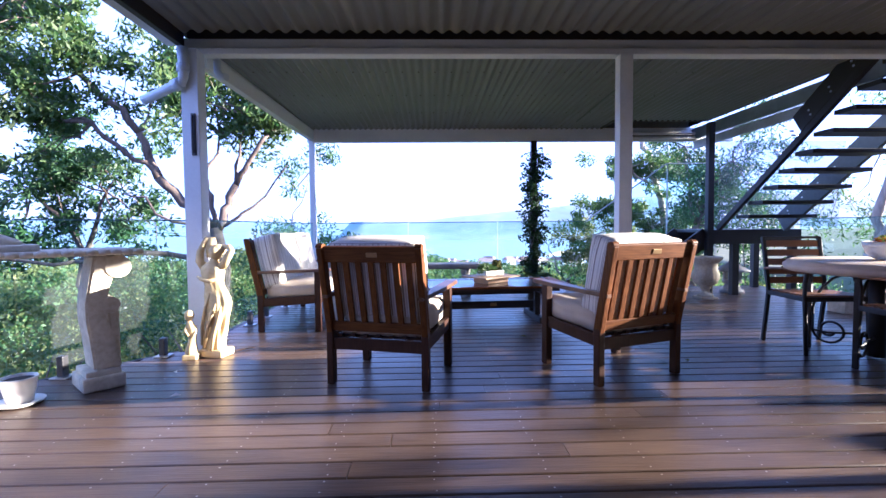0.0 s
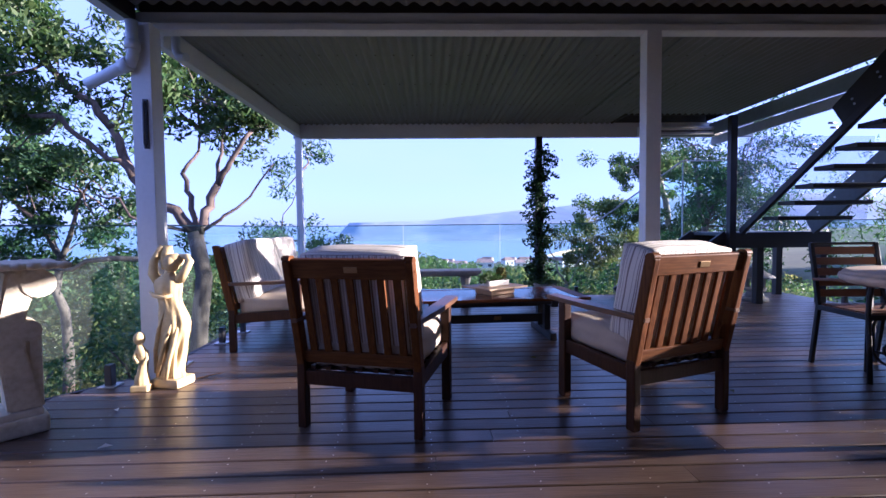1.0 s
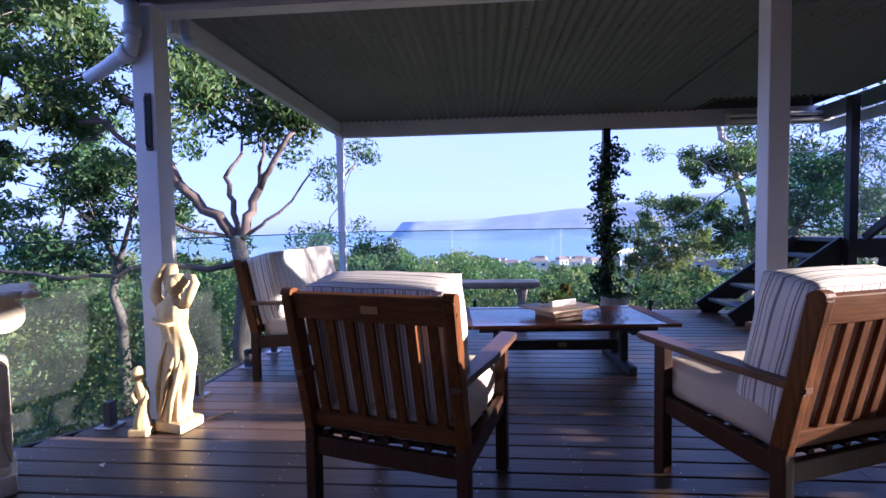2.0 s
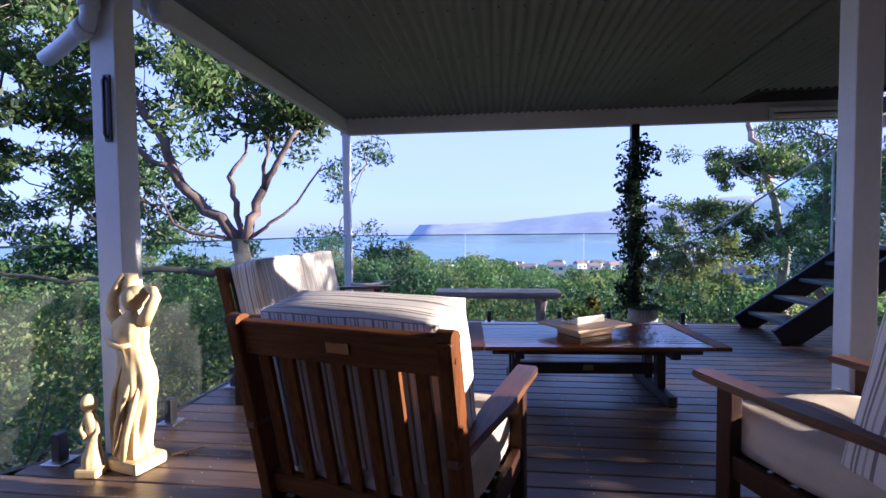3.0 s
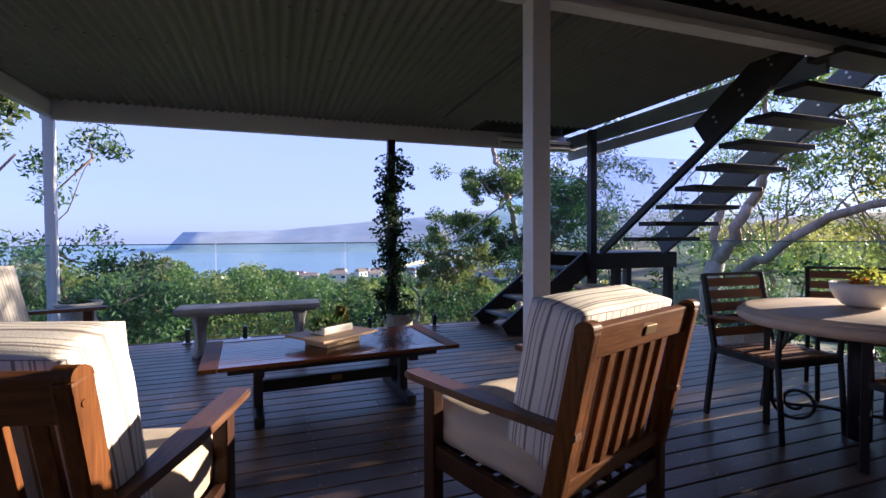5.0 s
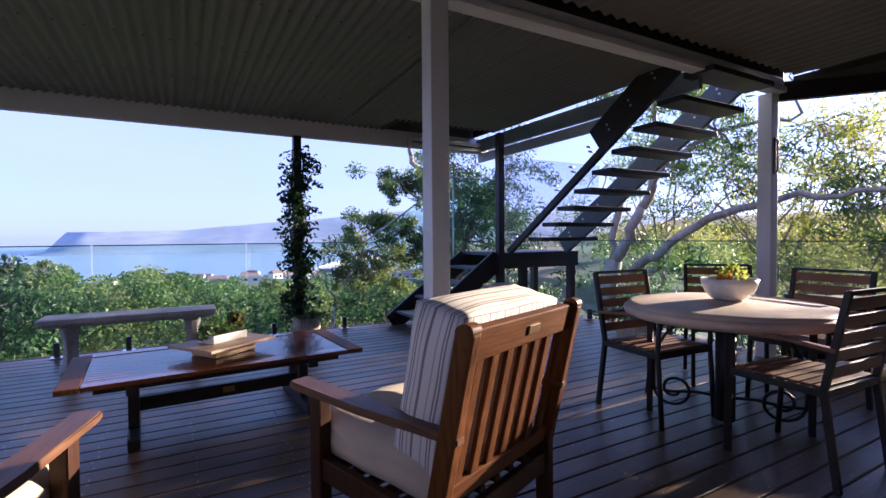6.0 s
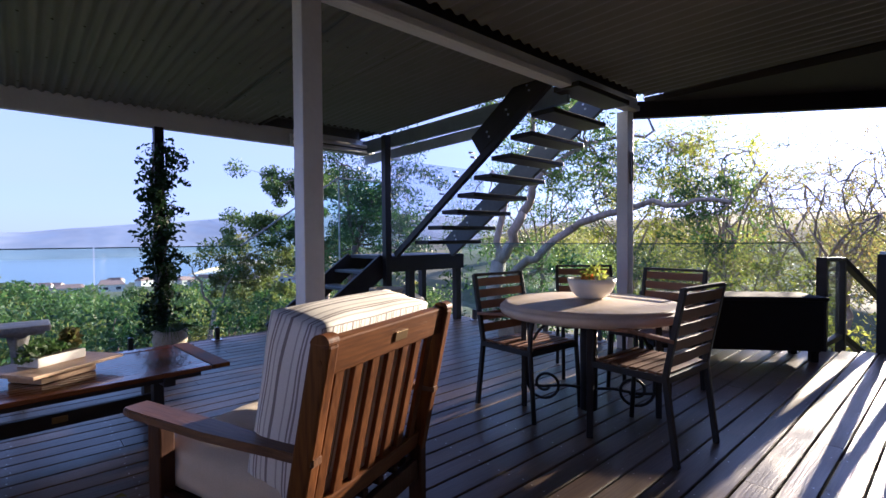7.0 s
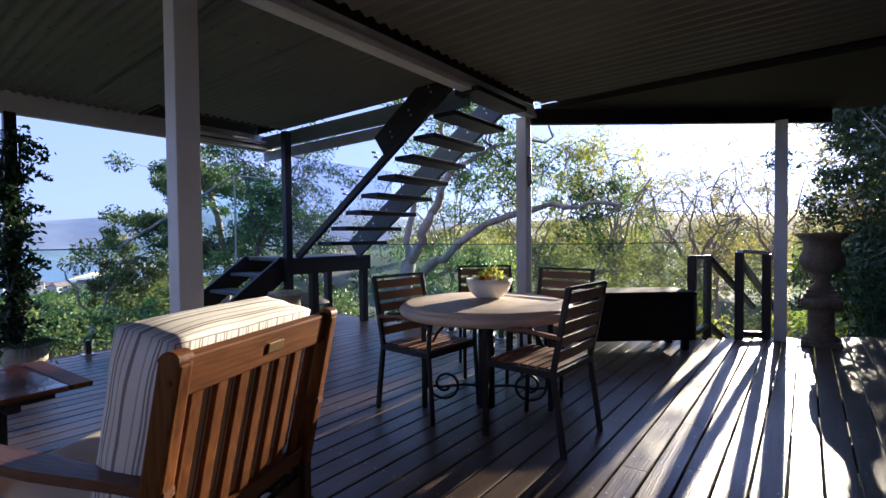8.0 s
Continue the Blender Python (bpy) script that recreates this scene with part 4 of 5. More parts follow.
def add_draped(bm, rows, folds, depth, seg=56):
    """A standing draped form from rows of centre x, y, height, half-widths and fold strength, skinned round."""
    rings = []
    for x, y, z, rx, ry, fs in rows:
        ring = []
        for k in range(seg):
            a = 2 * math.pi * k / seg
            w = 1 + depth * fs * (math.sin(a * folds + z * 13) + 0.5 * math.sin(a * (folds + 5) - z * 9 + 1))
            ring.append(bm.verts.new((x + rx * w * math.cos(a), y + ry * w * math.sin(a), z)))
        rings.append(ring)
    for r0, r1 in zip(rings, rings[1:]):
        for k in range(seg):
            bm.faces.new((r0[k], r0[(k + 1) % seg], r1[(k + 1) % seg], r1[k])).smooth = True
    bm.faces.new(rings[0][::-1])
    bm.faces.new(rings[-1])


def garden_statue():
    bm = bmesh.new()
    add_box(bm, (0, 0, 0.03), (0.172, 0.165, 0.06), bevel=0.018)
    add_draped(bm, [(-0.01, 0, 0.045, 0.082, 0.075, 1.0), (-0.012, 0, 0.08, 0.070, 0.066, 1.2), (-0.01, 0, 0.13, 0.068, 0.062, 1.4), (-0.004, 0, 0.19, 0.070, 0.062, 1.5), (0.004, 0, 0.25, 0.074, 0.063, 1.4), (0.012, 0, 0.31, 0.079, 0.064, 1.2),
                    (0.018, 0, 0.37, 0.085, 0.066, 0.9), (0.020, 0, 0.42, 0.089, 0.067, 0.7), (0.016, 0, 0.46, 0.087, 0.064, 0.55), (0.010, 0, 0.50, 0.078, 0.058, 0.5), (0.002, 0, 0.54, 0.068, 0.053, 0.5), (-0.004, 0, 0.58, 0.066, 0.054, 0.6), (-0.008, 0, 0.62, 0.074, 0.060, 0.6),
                    (-0.01, 0, 0.66, 0.080, 0.060, 0.35), (-0.01, 0, 0.69, 0.080, 0.052, 0.15), (-0.008, 0, 0.715, 0.05, 0.04, 0.1), (0.0, 0, 0.735, 0.03, 0.03, 0), (0.006, 0, 0.765, 0.028, 0.028, 0)], 8, 0.075, 96)
    add_tube(bm, [(0.06, -0.045, 0.47), (0.03, -0.075, 0.36), (-0.01, -0.078, 0.22), (-0.045, -0.07, 0.08)], [0.006, 0.014, 0.014, 0.010], 8)
    add_tube(bm, [(0.075, -0.03, 0.44), (0.06, -0.066, 0.30), (0.03, -0.075, 0.18), (0.01, -0.075, 0.06)], [0.006, 0.013, 0.014, 0.010], 8)
    add_tube(bm, [(0.0, -0.055, 0.50), (-0.03, -0.068, 0.38), (-0.06, -0.06, 0.24), (-0.075, -0.045, 0.09)], [0.004, 0.011, 0.012, 0.010], 8)
    add_ball(bm, (0.018, -0.005, 0.80), 0.048, (0.9, 1.0, 1.15))
    add_ball(bm, (0.022, 0.015, 0.82), 0.052, (1.05, 1.0, 0.9))
    add_tube(bm, [(-0.065, 0, 0.675), (-0.098, -0.01, 0.735), (-0.092, -0.01, 0.81), (-0.070, 0.005, 0.875), (-0.048, 0.015, 0.915)], [0.031, 0.028, 0.023, 0.018, 0.018], 12)
    add_tube(bm, [(0.060, 0, 0.69), (0.098, 0.0, 0.755), (0.128, 0.005, 0.818), (0.100, 0.02, 0.845), (0.050, 0.03, 0.845)], [0.029, 0.025, 0.022, 0.019, 0.018], 12)
    add_tube(bm, [(-0.045, 0.03, 0.76), (-0.040, 0.03, 0.83), (-0.032, 0.03, 0.88), (-0.028, 0.03, 0.918)], [0.022, 0.034, 0.030, 0.024], 14)
    add_tube(bm, [(-0.09, -0.05, 0.62), (-0.05, -0.065, 0.60), (0.0, -0.066, 0.585), (0.05, -0.055, 0.60)], [0.008, 0.014, 0.014, 0.008], 8)
    ob = part("statue", bm, STATUE)
    ob.matrix_world = pose(-1.385, 4.10, 0, 0, 0, -14) @ Matrix.Diagonal((1.22, 1.02, 1.02, 1.0))
    tagged(ob, "yellowed stone garden statue of a draped standing figure", "statue")
    bm = bmesh.new()
    add_box(bm, (0, 0, 0.02), (0.12, 0.12, 0.04), bevel=0.01)
    add_draped(bm, [(0, 0, 0.03, 0.05, 0.048, 1), (0.0, 0, 0.08, 0.045, 0.045, 1), (0.004, 0, 0.12, 0.034, 0.034, 0.5), (0.014, 0, 0.17, 0.03, 0.03, 0.2), (0.012, 0, 0.22, 0.038, 0.034, 0.1),
                    (-0.004, 0, 0.265, 0.03, 0.026, 0), (-0.008, 0, 0.285, 0.018, 0.018, 0)], 7, 0.06, 32)
    add_ball(bm, (-0.01, 0, 0.325), 0.040, (0.95, 1, 1.05))
    add_tube(bm, [(0.035, 0, 0.25), (0.045, -0.02, 0.20), (0.02, -0.04, 0.17)], [0.013, 0.012, 0.01], 8)
    add_tube(bm, [(-0.03, 0, 0.25), (-0.035, -0.03, 0.21), (-0.005, -0.04, 0.18)], [0.013, 0.012, 0.01], 8)
    ob = part("statuette", bm, STATUE)
    ob.matrix_world = pose(-1.535, 4.01, 0, 0, 0, 5) @ Matrix.Diagonal((0.90, 0.90, 1.04, 1.0))
    tagged(ob, "small yellowed stone figure beside the larger statue", "statue")
    bm = bmesh.new()
    add_box(bm, (0, 0, 0.02), (0.42, 0.2, 0.04), bevel=0.012)
    add_draped(bm, [(0.0, 0, 0.03, 0.17, 0.08, 0.6), (-0.02, 0, 0.07, 0.14, 0.075, 0.7), (-0.05, 0, 0.11, 0.08, 0.06, 0.5), (-0.07, 0, 0.14, 0.05, 0.045, 0.2)], 7, 0.08, 40)
    add_ball(bm, (-0.08, 0, 0.16), 0.05)
    ob = part("reclining_statue", bm, STONE)
    ob.matrix_world = pose(-2.14, 3.04, 0.8825, 0, 0, 47)
    tagged(ob, "small cream stone reclining figure on the console", "statue")


garden_statue()


# ---- dining table and chairs ----
def dining_table():
    t = thing("dining_table", "round honed stone dining table on scrolled black iron legs", "dining table", pose(3.60, 3.71, 0) @ Matrix.Diagonal((1, 1, 0.955, 1)))
    bm = bmesh.new()
    add_lathe(bm, [(0.10, 0.665), (0.50, 0.668), (0.545, 0.675), (0.57, 0.69), (0.578, 0.71), (0.575, 0.728), (0.565, 0.736), (0.558, 0.738), (0.556, 0.745), (0.545, 0.757), (0.525, 0.762), (0.001, 0.763)], 72)
    part("tabletop", bm, TABLESTONE, t)
    bm = bmesh.new()
    add_lathe(bm, [(0.055, 0.02), (0.055, 0.66)], 12)
    part("column", bm, IRON, t)
    for k in range(4):
        r = Matrix.Rotation(k * math.pi / 2 + 0.55, 4, 'Z')
        bm = bmesh.new()
        add_box(bm, (0.42, 0, 0.333), (0.035, 0.035, 0.666), bevel=0.004, m=r)
        part("leg", bm, IRON, t)
        bm = bmesh.new()
        pts = [(0.20, 0.64), (0.27, 0.60), (0.33, 0.53), (0.375, 0.44), (0.395, 0.34), (0.395, 0.24)]
        for i in range(26):
            a = -0.15 - i * 0.36
            rad = 0.115 * (1 - i / 34)
            pts.append((0.28 + rad * math.cos(a), 0.17 + rad * math.sin(a)))
        add_tube(bm, [r @ Vector((x, 0, z)) for x, z in pts], 0.010, 7)
        part("scroll", bm, IRON, t)
        part("top_bar", bar(r @ Vector((0, 0, 0.65)), r @ Vector((0.46, 0, 0.65)), 0.035, 0.02), IRON, t)
        bm = bmesh.new()
        add_tube(bm, [r @ Vector((x, 0, z)) for x, z in ((0.42, 0.16), (0.30, 0.15), (0.15, 0.17), (0.0, 0.16))], 0.010, 7)
        part("stretcher", bm, IRON, t)


dining_table()


def dining_chair(m, label):
    """A charcoal metal armchair with timber slats in seat and back, facing +y."""
    t = thing("dining_chair", label, "chair", m, "chairs round the dining table")
    w = 0.235
    for sx in (-1, 1):
        bm = bmesh.new()
        add_beam(bm, (sx * w, -0.26, 0.0), (sx * w, -0.20, 0.44), 0.028, 0.028, 0.004, up=(0, 1, 0))
        add_beam(bm, (sx * w, -0.20, 0.43), (sx * w, -0.29, 0.89), 0.028, 0.028, 0.004, up=(0, 1, 0))
        part("rear_leg", bm, CHAIRMETAL, t)
        bm = bmesh.new()
        add_tube(bm, [(sx * w, 0.24, 0.0), (sx * w, 0.225, 0.25), (sx * w, 0.21, 0.44), (sx * w, 0.215, 0.56), (sx * w, 0.23, 0.625)], 0.015, 8)
        part("front_leg", bm, CHAIRMETAL, t)
        bm = bmesh.new()
        add_beam(bm, (sx * w, 0.26, 0.635), (sx * w, -0.02, 0.645), 0.045, 0.022, 0.005)
        add_beam(bm, (sx * w, -0.01, 0.645), (sx * w, -0.25, 0.625), 0.036, 0.020, 0.005)
        part("armrest", bm, SLATWOOD, t)
        part("side_rail", bar((sx * w, -0.21, 0.425), (sx * w, 0.22, 0.425), 0.025, 0.035, 0.004), CHAIRMETAL, t)
    part("front_rail", bx((0, 0.215, 0.425), (2 * w, 0.022, 0.035), 0.004), CHAIRMETAL, t)
    part("rear_rail", bx((0, -0.205, 0.425), (2 * w, 0.022, 0.035), 0.004), CHAIRMETAL, t)
    part("top_rail", bar((-w, -0.292, 0.885), (w, -0.292, 0.885), 0.022, 0.02, 0.004), CHAIRMETAL, t)
    for k in range(8):
        part("seat_slat", bx((0, -0.175 + k * 0.052, 0.447), (2 * w - 0.02, 0.040, 0.013), 0.003), SLATWOOD, t)
    for k in range(5):
        z = 0.525 + k * 0.077
        y = -0.218 - (z - 0.50) * 0.195
        part("back_slat", bx((0, 0, 0), (2 * w - 0.02, 0.013, 0.056), 0.003, pose(0, y, z, 11, 0, 0)), SLATWOOD, t)
    return t


CH = "charcoal metal dining chair with timber slats, %s"
first = dining_chair(pose(3.41, 4.05, 0, 0, 0, 177), CH % "beside the deck post")
for x, y, r, how in ((3.47, 3.25, -3, "pushed against the table"), (4.37, 3.62, 85, "facing the stone table"), (4.42, 4.20, 130, "facing the stone table")):
    tagged(copy_thing(first, pose(x, y, 0, 0, 0, r)), CH % how)

bw = thing("planted_bowl", "white ceramic bowl of small orange and green plants", "bowl", pose(3.735, 3.77, 0.7295))
bm = bmesh.new()
add_lathe(bm, [(0.07, 0), (0.10, 0.012), (0.135, 0.05), (0.155, 0.10), (0.16, 0.135), (0.152, 0.135), (0.146, 0.11)], 36)
part("body", bm, CERAMIC, bw)
bm = bmesh.new()
add_lathe(bm, [(0.148, 0.112), (0.001, 0.122)], 20)
part("soil", bm, SOIL, bw)
v, f = leaves(rng, [(-0.06, 0, 0.14), (0.03, 0.04, 0.15), (0.07, -0.03, 0.15), (0.09, 0.03, 0.19)], [0.05, 0.05, 0.05, 0.05], 110, 0.020, 0.45)
mesh_from("plants", v, f, LIMELEAF, bw)
ORANGE = leaf_mat("orange_petal", (0.6, 0.16, 0.03), (0.5, 0.25, 0.05))
v, f = leaves(rng, [(-0.05, -0.02, 0.145), (-0.09, 0.0, 0.14)], [0.035, 0.03], 40, 0.018, 0.6)
mesh_from("flowers", v, f, ORANGE, bw)

# low dark storage bench by the diagonal glass
sb = thing("storage_bench", "low black covered storage bench against the glass", "storage bench", pose(5.87, 3.59, 0, 0, 0, -50))
bm = bmesh.new()
add_box(bm, (0, 0, 0.33), (1.45, 0.42, 0.46), bevel=0.03)
part("body", bm, BLACKCOVER, sb)
bm = bmesh.new()
add_box(bm, (0, 0, 0.575), (1.50, 0.46, 0.04), bevel=0.015)
part("lid", bm, BLACKCOVER, sb)
for sx in (-1, 1):
    for sy in (-1, 1):
        part("leg", bx((sx * 0.66, sy * 0.16, 0.055), (0.06, 0.06, 0.11), 0.006), BLACKCOVER, sb)
wb = thing("stone_planter_box", "small cream stone planter box on the deck", "planter", pose(5.08, 5.50, 0, 0, 0, 0))
bm = bmesh.new()
add_box(bm, (0, 0, 0.10), (0.42, 0.24, 0.20), bevel=0.012)
part("body", bm, STONE, wb)
part("soil", bx((0, 0, 0.197), (0.36, 0.18, 0.012)), SOIL, wb)

# planter and shelf at the far corner
cp = urn(pose(-1.17, 7.40, 0), 0.54, "grey stone urn planted with low succulents by the corner", GREYSTONE, group="stone urns")
v, f = leaves(rng, [(-0.06, 0, 0.52), (0.05, 0.03, 0.52)], [0.10, 0.10], 260, 0.022, 0.4)
mesh_from("succulents", v, f, DARKLEAF, cp)
bt = thing("vine_pot", "round pale fluted pot with spidery grass beside the vine", "potted plant", pose(1.96, 7.45, 0))
bm = bmesh.new()
add_lathe(bm, [(0.08, 0), (0.11, 0.02), (0.15, 0.10), (0.16, 0.16), (0.145, 0.20), (0.165, 0.235), (0.15, 0.24), (0.13, 0.21)], 40, ribs=14, rib_depth=0.03, rib_range=(0.03, 0.17))
part("pot", bm, STONE, bt)
bm = bmesh.new()
for k in range(70):
    a, ln = rng.random() * 6.28, 0.14 + rng.random() * 0.2
    p0 = Vector((0.05 * math.cos(a), 0.05 * math.sin(a), 0.21))
    pts = [p0 + Vector((math.cos(a) * ln * q, math.sin(a) * ln * q, 0.30 * q - 0.30 * q * q * (0.6 + ln * 2))) for q in (0, 0.35, 0.7, 1)]
    add_tube(bm, pts, [0.004, 0.004, 0.003, 0.001], 3)
part("grass", bm, GUMLEAF, bt)


# ---- climbing vine ----
vn = thing("climbing_vine", "dark leafy climbing vine wrapped round a post", "vine")
bm = bmesh.new()
for s0 in (0, 2.1, 4.2):
    add_tube(bm, [(V[0] + 0.07 * math.cos(s0 + z * 3), V[1] + 0.07 * math.sin(s0 + z * 3), z) for z in np.linspace(0, 2.15, 22)], 0.010, 6)
part("stem", bm, BARK, vn)
cz = np.linspace(0.10, 2.10, 54)
cc = [(V[0] + rng.normal(0, 0.05), V[1] - 0.03 + rng.normal(0, 0.05), z) for z in cz]
v, f = leaves(rng, cc, [0.16 + 0.05 * math.sin(z * 6.3 + 0.6) + 0.03 * math.sin(z * 17) for z in cz], 3300, 0.026, 0.55)
mesh_from("leaf_mass", v, f, VINELEAF, vn)
bm = bmesh.new()
tips = []
for k in range(44):
    a, z0 = rng.random() * 6.283, rng.uniform(0.15, 2.08)
    ln = rng.uniform(0.13, 0.29)
    q = [Vector((V[0] + math.cos(a) * ln * u, V[1] + math.sin(a) * ln * u * 0.8, z0 + 0.10 * u - 0.14 * u * u)) for u in (0.15, 0.5, 0.8, 1.0)]
    add_tube(bm, q, [0.004, 0.003, 0.002, 0.001], 4)
    tips += q[1:]
part("tendrils", bm, BARK, vn, kind="stuff")
v, f = leaves(rng, [tuple(p) for p in tips], [0.045] * len(tips), 1250, 0.027, 0.55)
mesh_from("loose_sprays", v, f, VINELEAF, vn)

# fallen twig and leaves
tw = thing("fallen_twig", "dry pale twig lying on the deck boards", "twig")
bm = bmesh.new()
add_tube(bm, [(-1.28, 4.20, 0.008), (-1.22, 4.25, 0.012), (-1.16, 4.31, 0.010)], [0.005, 0.006, 0.003], 6)
add_tube(bm, [(-1.22, 4.25, 0.012), (-1.21, 4.21, 0.010)], [0.004, 0.002], 5)
part("stem", bm, BOXWOOD, tw)
for x, y, s in ((-1.22, 3.18, 0.03), (-1.47, 3.65, 0.025), (2.20, 3.74, 0.03), (1.15, 4.56, 0.03)):
    bm = bmesh.new()
    vs = [bm.verts.new(p) for p in ((-s, 0, 0.004), (0, s * 0.5, 0.016), (s, 0.004, 0.006), (0.0, -s * 0.5, 0.012))]
    bm.faces.new(vs)
    o = part("fallen_leaf", bm, DRYLEAF if x > 0 else PAPER)
    o.matrix_world = pose(x, y, 0.002, 0, 0, 40 * x * 7)
    o.modifiers.new("thickness", 'SOLIDIFY').thickness = 0.0015
    tagged(o, "dry curled leaf fallen on the deck boards", "leaf", "fallen leaves")


# ---- land, sea and sky's edge ----
def turned(degrees, was, now):
    """Places on the hillside are given in the slope's own axes; this lays them out beside the deck."""
    return Matrix.Translation((now[0], now[1], 0)) @ Matrix.Rotation(-radians(degrees), 4, 'Z') @ Matrix.Translation((-was[0], -was[1], 0))


BAYSIDE = turned(5.5, (1.15, 2.02), (0.46, 2.05))
GARDEN = turned(4.3, (1.55, 1.95), (0.91, 2.03))
SEA_Z = -40.0


def land_height(x, y):
    """Hillside falling from the house to the bay, with the headland across the water."""
    r = math.hypot(x - 2, y - 3)
    side = max(0.0, min(1.0, (x + 6) / 24)) * max(0.0, min(1.0, (14 - y) / 14))
    near = -2.6 + 0.9 * side
    t = max(0.0, min(1.0, (r - 8) / 650))
    z = near - (46 + near) * (t ** 0.75) if y > -20 else near - r * 0.02
    z += noise.noise(Vector((x * 0.03, y * 0.03, 0))) * min(3.0, r * 0.03)
    if x > 60 and y < x * 2.2:
        z = max(z, near - 6 + min(22.0, (x - 60) * 0.10) - max(0, y - 200) * 0.10 + noise.noise(Vector((x * 0.01, y * 0.01, 3))) * 6)
    if y > 900:
        # the headland, with a cliff at its seaward end and a low saddle
        u = (x + 452) / 1750
        if u > -0.06:
            ridge = max(0.0, min(1.0, (u + 0.02) / 0.014)) * (60 + 5 * math.sin(u * 9) + 190 * max(0, min(u, 0.6) - 0.15) + 5 * noise.noise(Vector((x * 0.01, y * 0.004, 7))))
            w = math.exp(-((y - 1760) / 190) ** 2) if y < 1760 else 1.0
            z = max(-60, -46 + (ridge + 8) * w) if w > 0.02 else -60
        else:
            z = -60
    return z


rad = np.concatenate([[0.0], np.geomspace(3, 2600, 110)])
ang = np.linspace(0, 2 * np.pi, 217)[:-1]
gv = [(2 + r * math.cos(a), 3 + r * math.sin(a), land_height(2 + r * math.cos(a), 3 + r * math.sin(a))) for r in rad for a in ang]
na = len(ang)
gf = [(i * na + k, i * na + (k + 1) % na, (i + 1) * na + (k + 1) % na, (i + 1) * na + k) for i in range(len(rad) - 1) for k in range(na)]
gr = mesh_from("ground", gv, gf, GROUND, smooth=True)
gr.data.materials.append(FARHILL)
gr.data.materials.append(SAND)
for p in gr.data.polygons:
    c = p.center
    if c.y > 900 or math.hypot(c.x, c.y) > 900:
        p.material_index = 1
gr.matrix_world = BAYSIDE
tagged(gr, "bush-covered hillside falling away to a bay and headland", "ground", kind="structure")
bm = bmesh.new()
rings = [[bm.verts.new((2 + r * math.cos(a), 3 + r * math.sin(a), SEA_Z)) for a in np.linspace(0, 2 * np.pi, 65)[:-1]] for r in (150, 500, 1500, 4850)]
for r0, r1 in zip(rings, rings[1:]):
    for k in range(64):
        bm.faces.new((r0[k], r0[(k + 1) % 64], r1[(k + 1) % 64], r1[k]))
tagged(part("water", bm, SEA, m=BAYSIDE), "calm blue bay reaching to the horizon", "sea", kind="structure")


# ---- trees ----
def branch(bm, a, b, r0, r1, bend, rng, n=6):
    """One limb that wanders from a to b; returns its points."""
    a, b = Vector(a), Vector(b)
    side = Vector(rng.normal(size=3)).normalized() * bend * (b - a).length
    pts = []
    for k in range(n + 1):
        t = k / n
        w = Vector(rng.normal(size=3)) * 0.03 * (b - a).length * (0 < k < n)
        pts.append(a.lerp(b, t) + side * math.sin(t * math.pi) + w)
    add_tube(bm, pts, [r0 + (r1 - r0) * k / n for k in range(n + 1)], 8)
    return pts


def tree(name, label, base, limbs, clumps, clump_r, count, size, bark, leaf, seed, twigs=3, hang=0.4, flat=0.28):
    """A tree: limbs are (from, to, r0, r1, bend) in world places; crown clumps hang about the places given."""
    rg = np.random.default_rng(seed)
    t = thing(name, label, "tree", (GARDEN if base[0] > 8 and base[1] < 14 else BAYSIDE) @ Matrix.Translation(base))
    off = Vector(base)
    bm = bmesh.new()
    for a, b, r0, r1, bend in limbs:
        branch(bm, Vector(a) - off, Vector(b) - off, r0, r1, bend, rg)
    part("trunk", bm, bark, t)
    bm = bmesh.new()
    cl = []
    tips = [Vector(l[1]) for l in limbs]
    for c in clumps:
        c = Vector(c)
        near = min(tips, key=lambda p: (p - c).length)
        branch(bm, near - off, c - off, 0.022, 0.006, 0.12, rg, 5)
        for k in range(twigs):
            q = c + Vector(rg.normal(size=3)) * clump_r * 0.8
            branch(bm, c - off, q - off, 0.010, 0.003, 0.1, rg, 3)
            cl.append(q - off)
        cl.append(c - off)
    part("twig_mass", bm, bark, t)
    rr = [clump_r * (0.45 + 0.5 * rg.random()) for _ in cl]
    v, f = leaves(rg, [tuple(c) for c in cl], rr, count, size, flat, hang)
    mesh_from("crown", v, f, leaf, t)
    return t


rgt = np.random.default_rng(21)


def scatter(n, lo, hi, rg=rgt):
    return [tuple(rg.uniform(lo, hi)) for _ in range(n)]


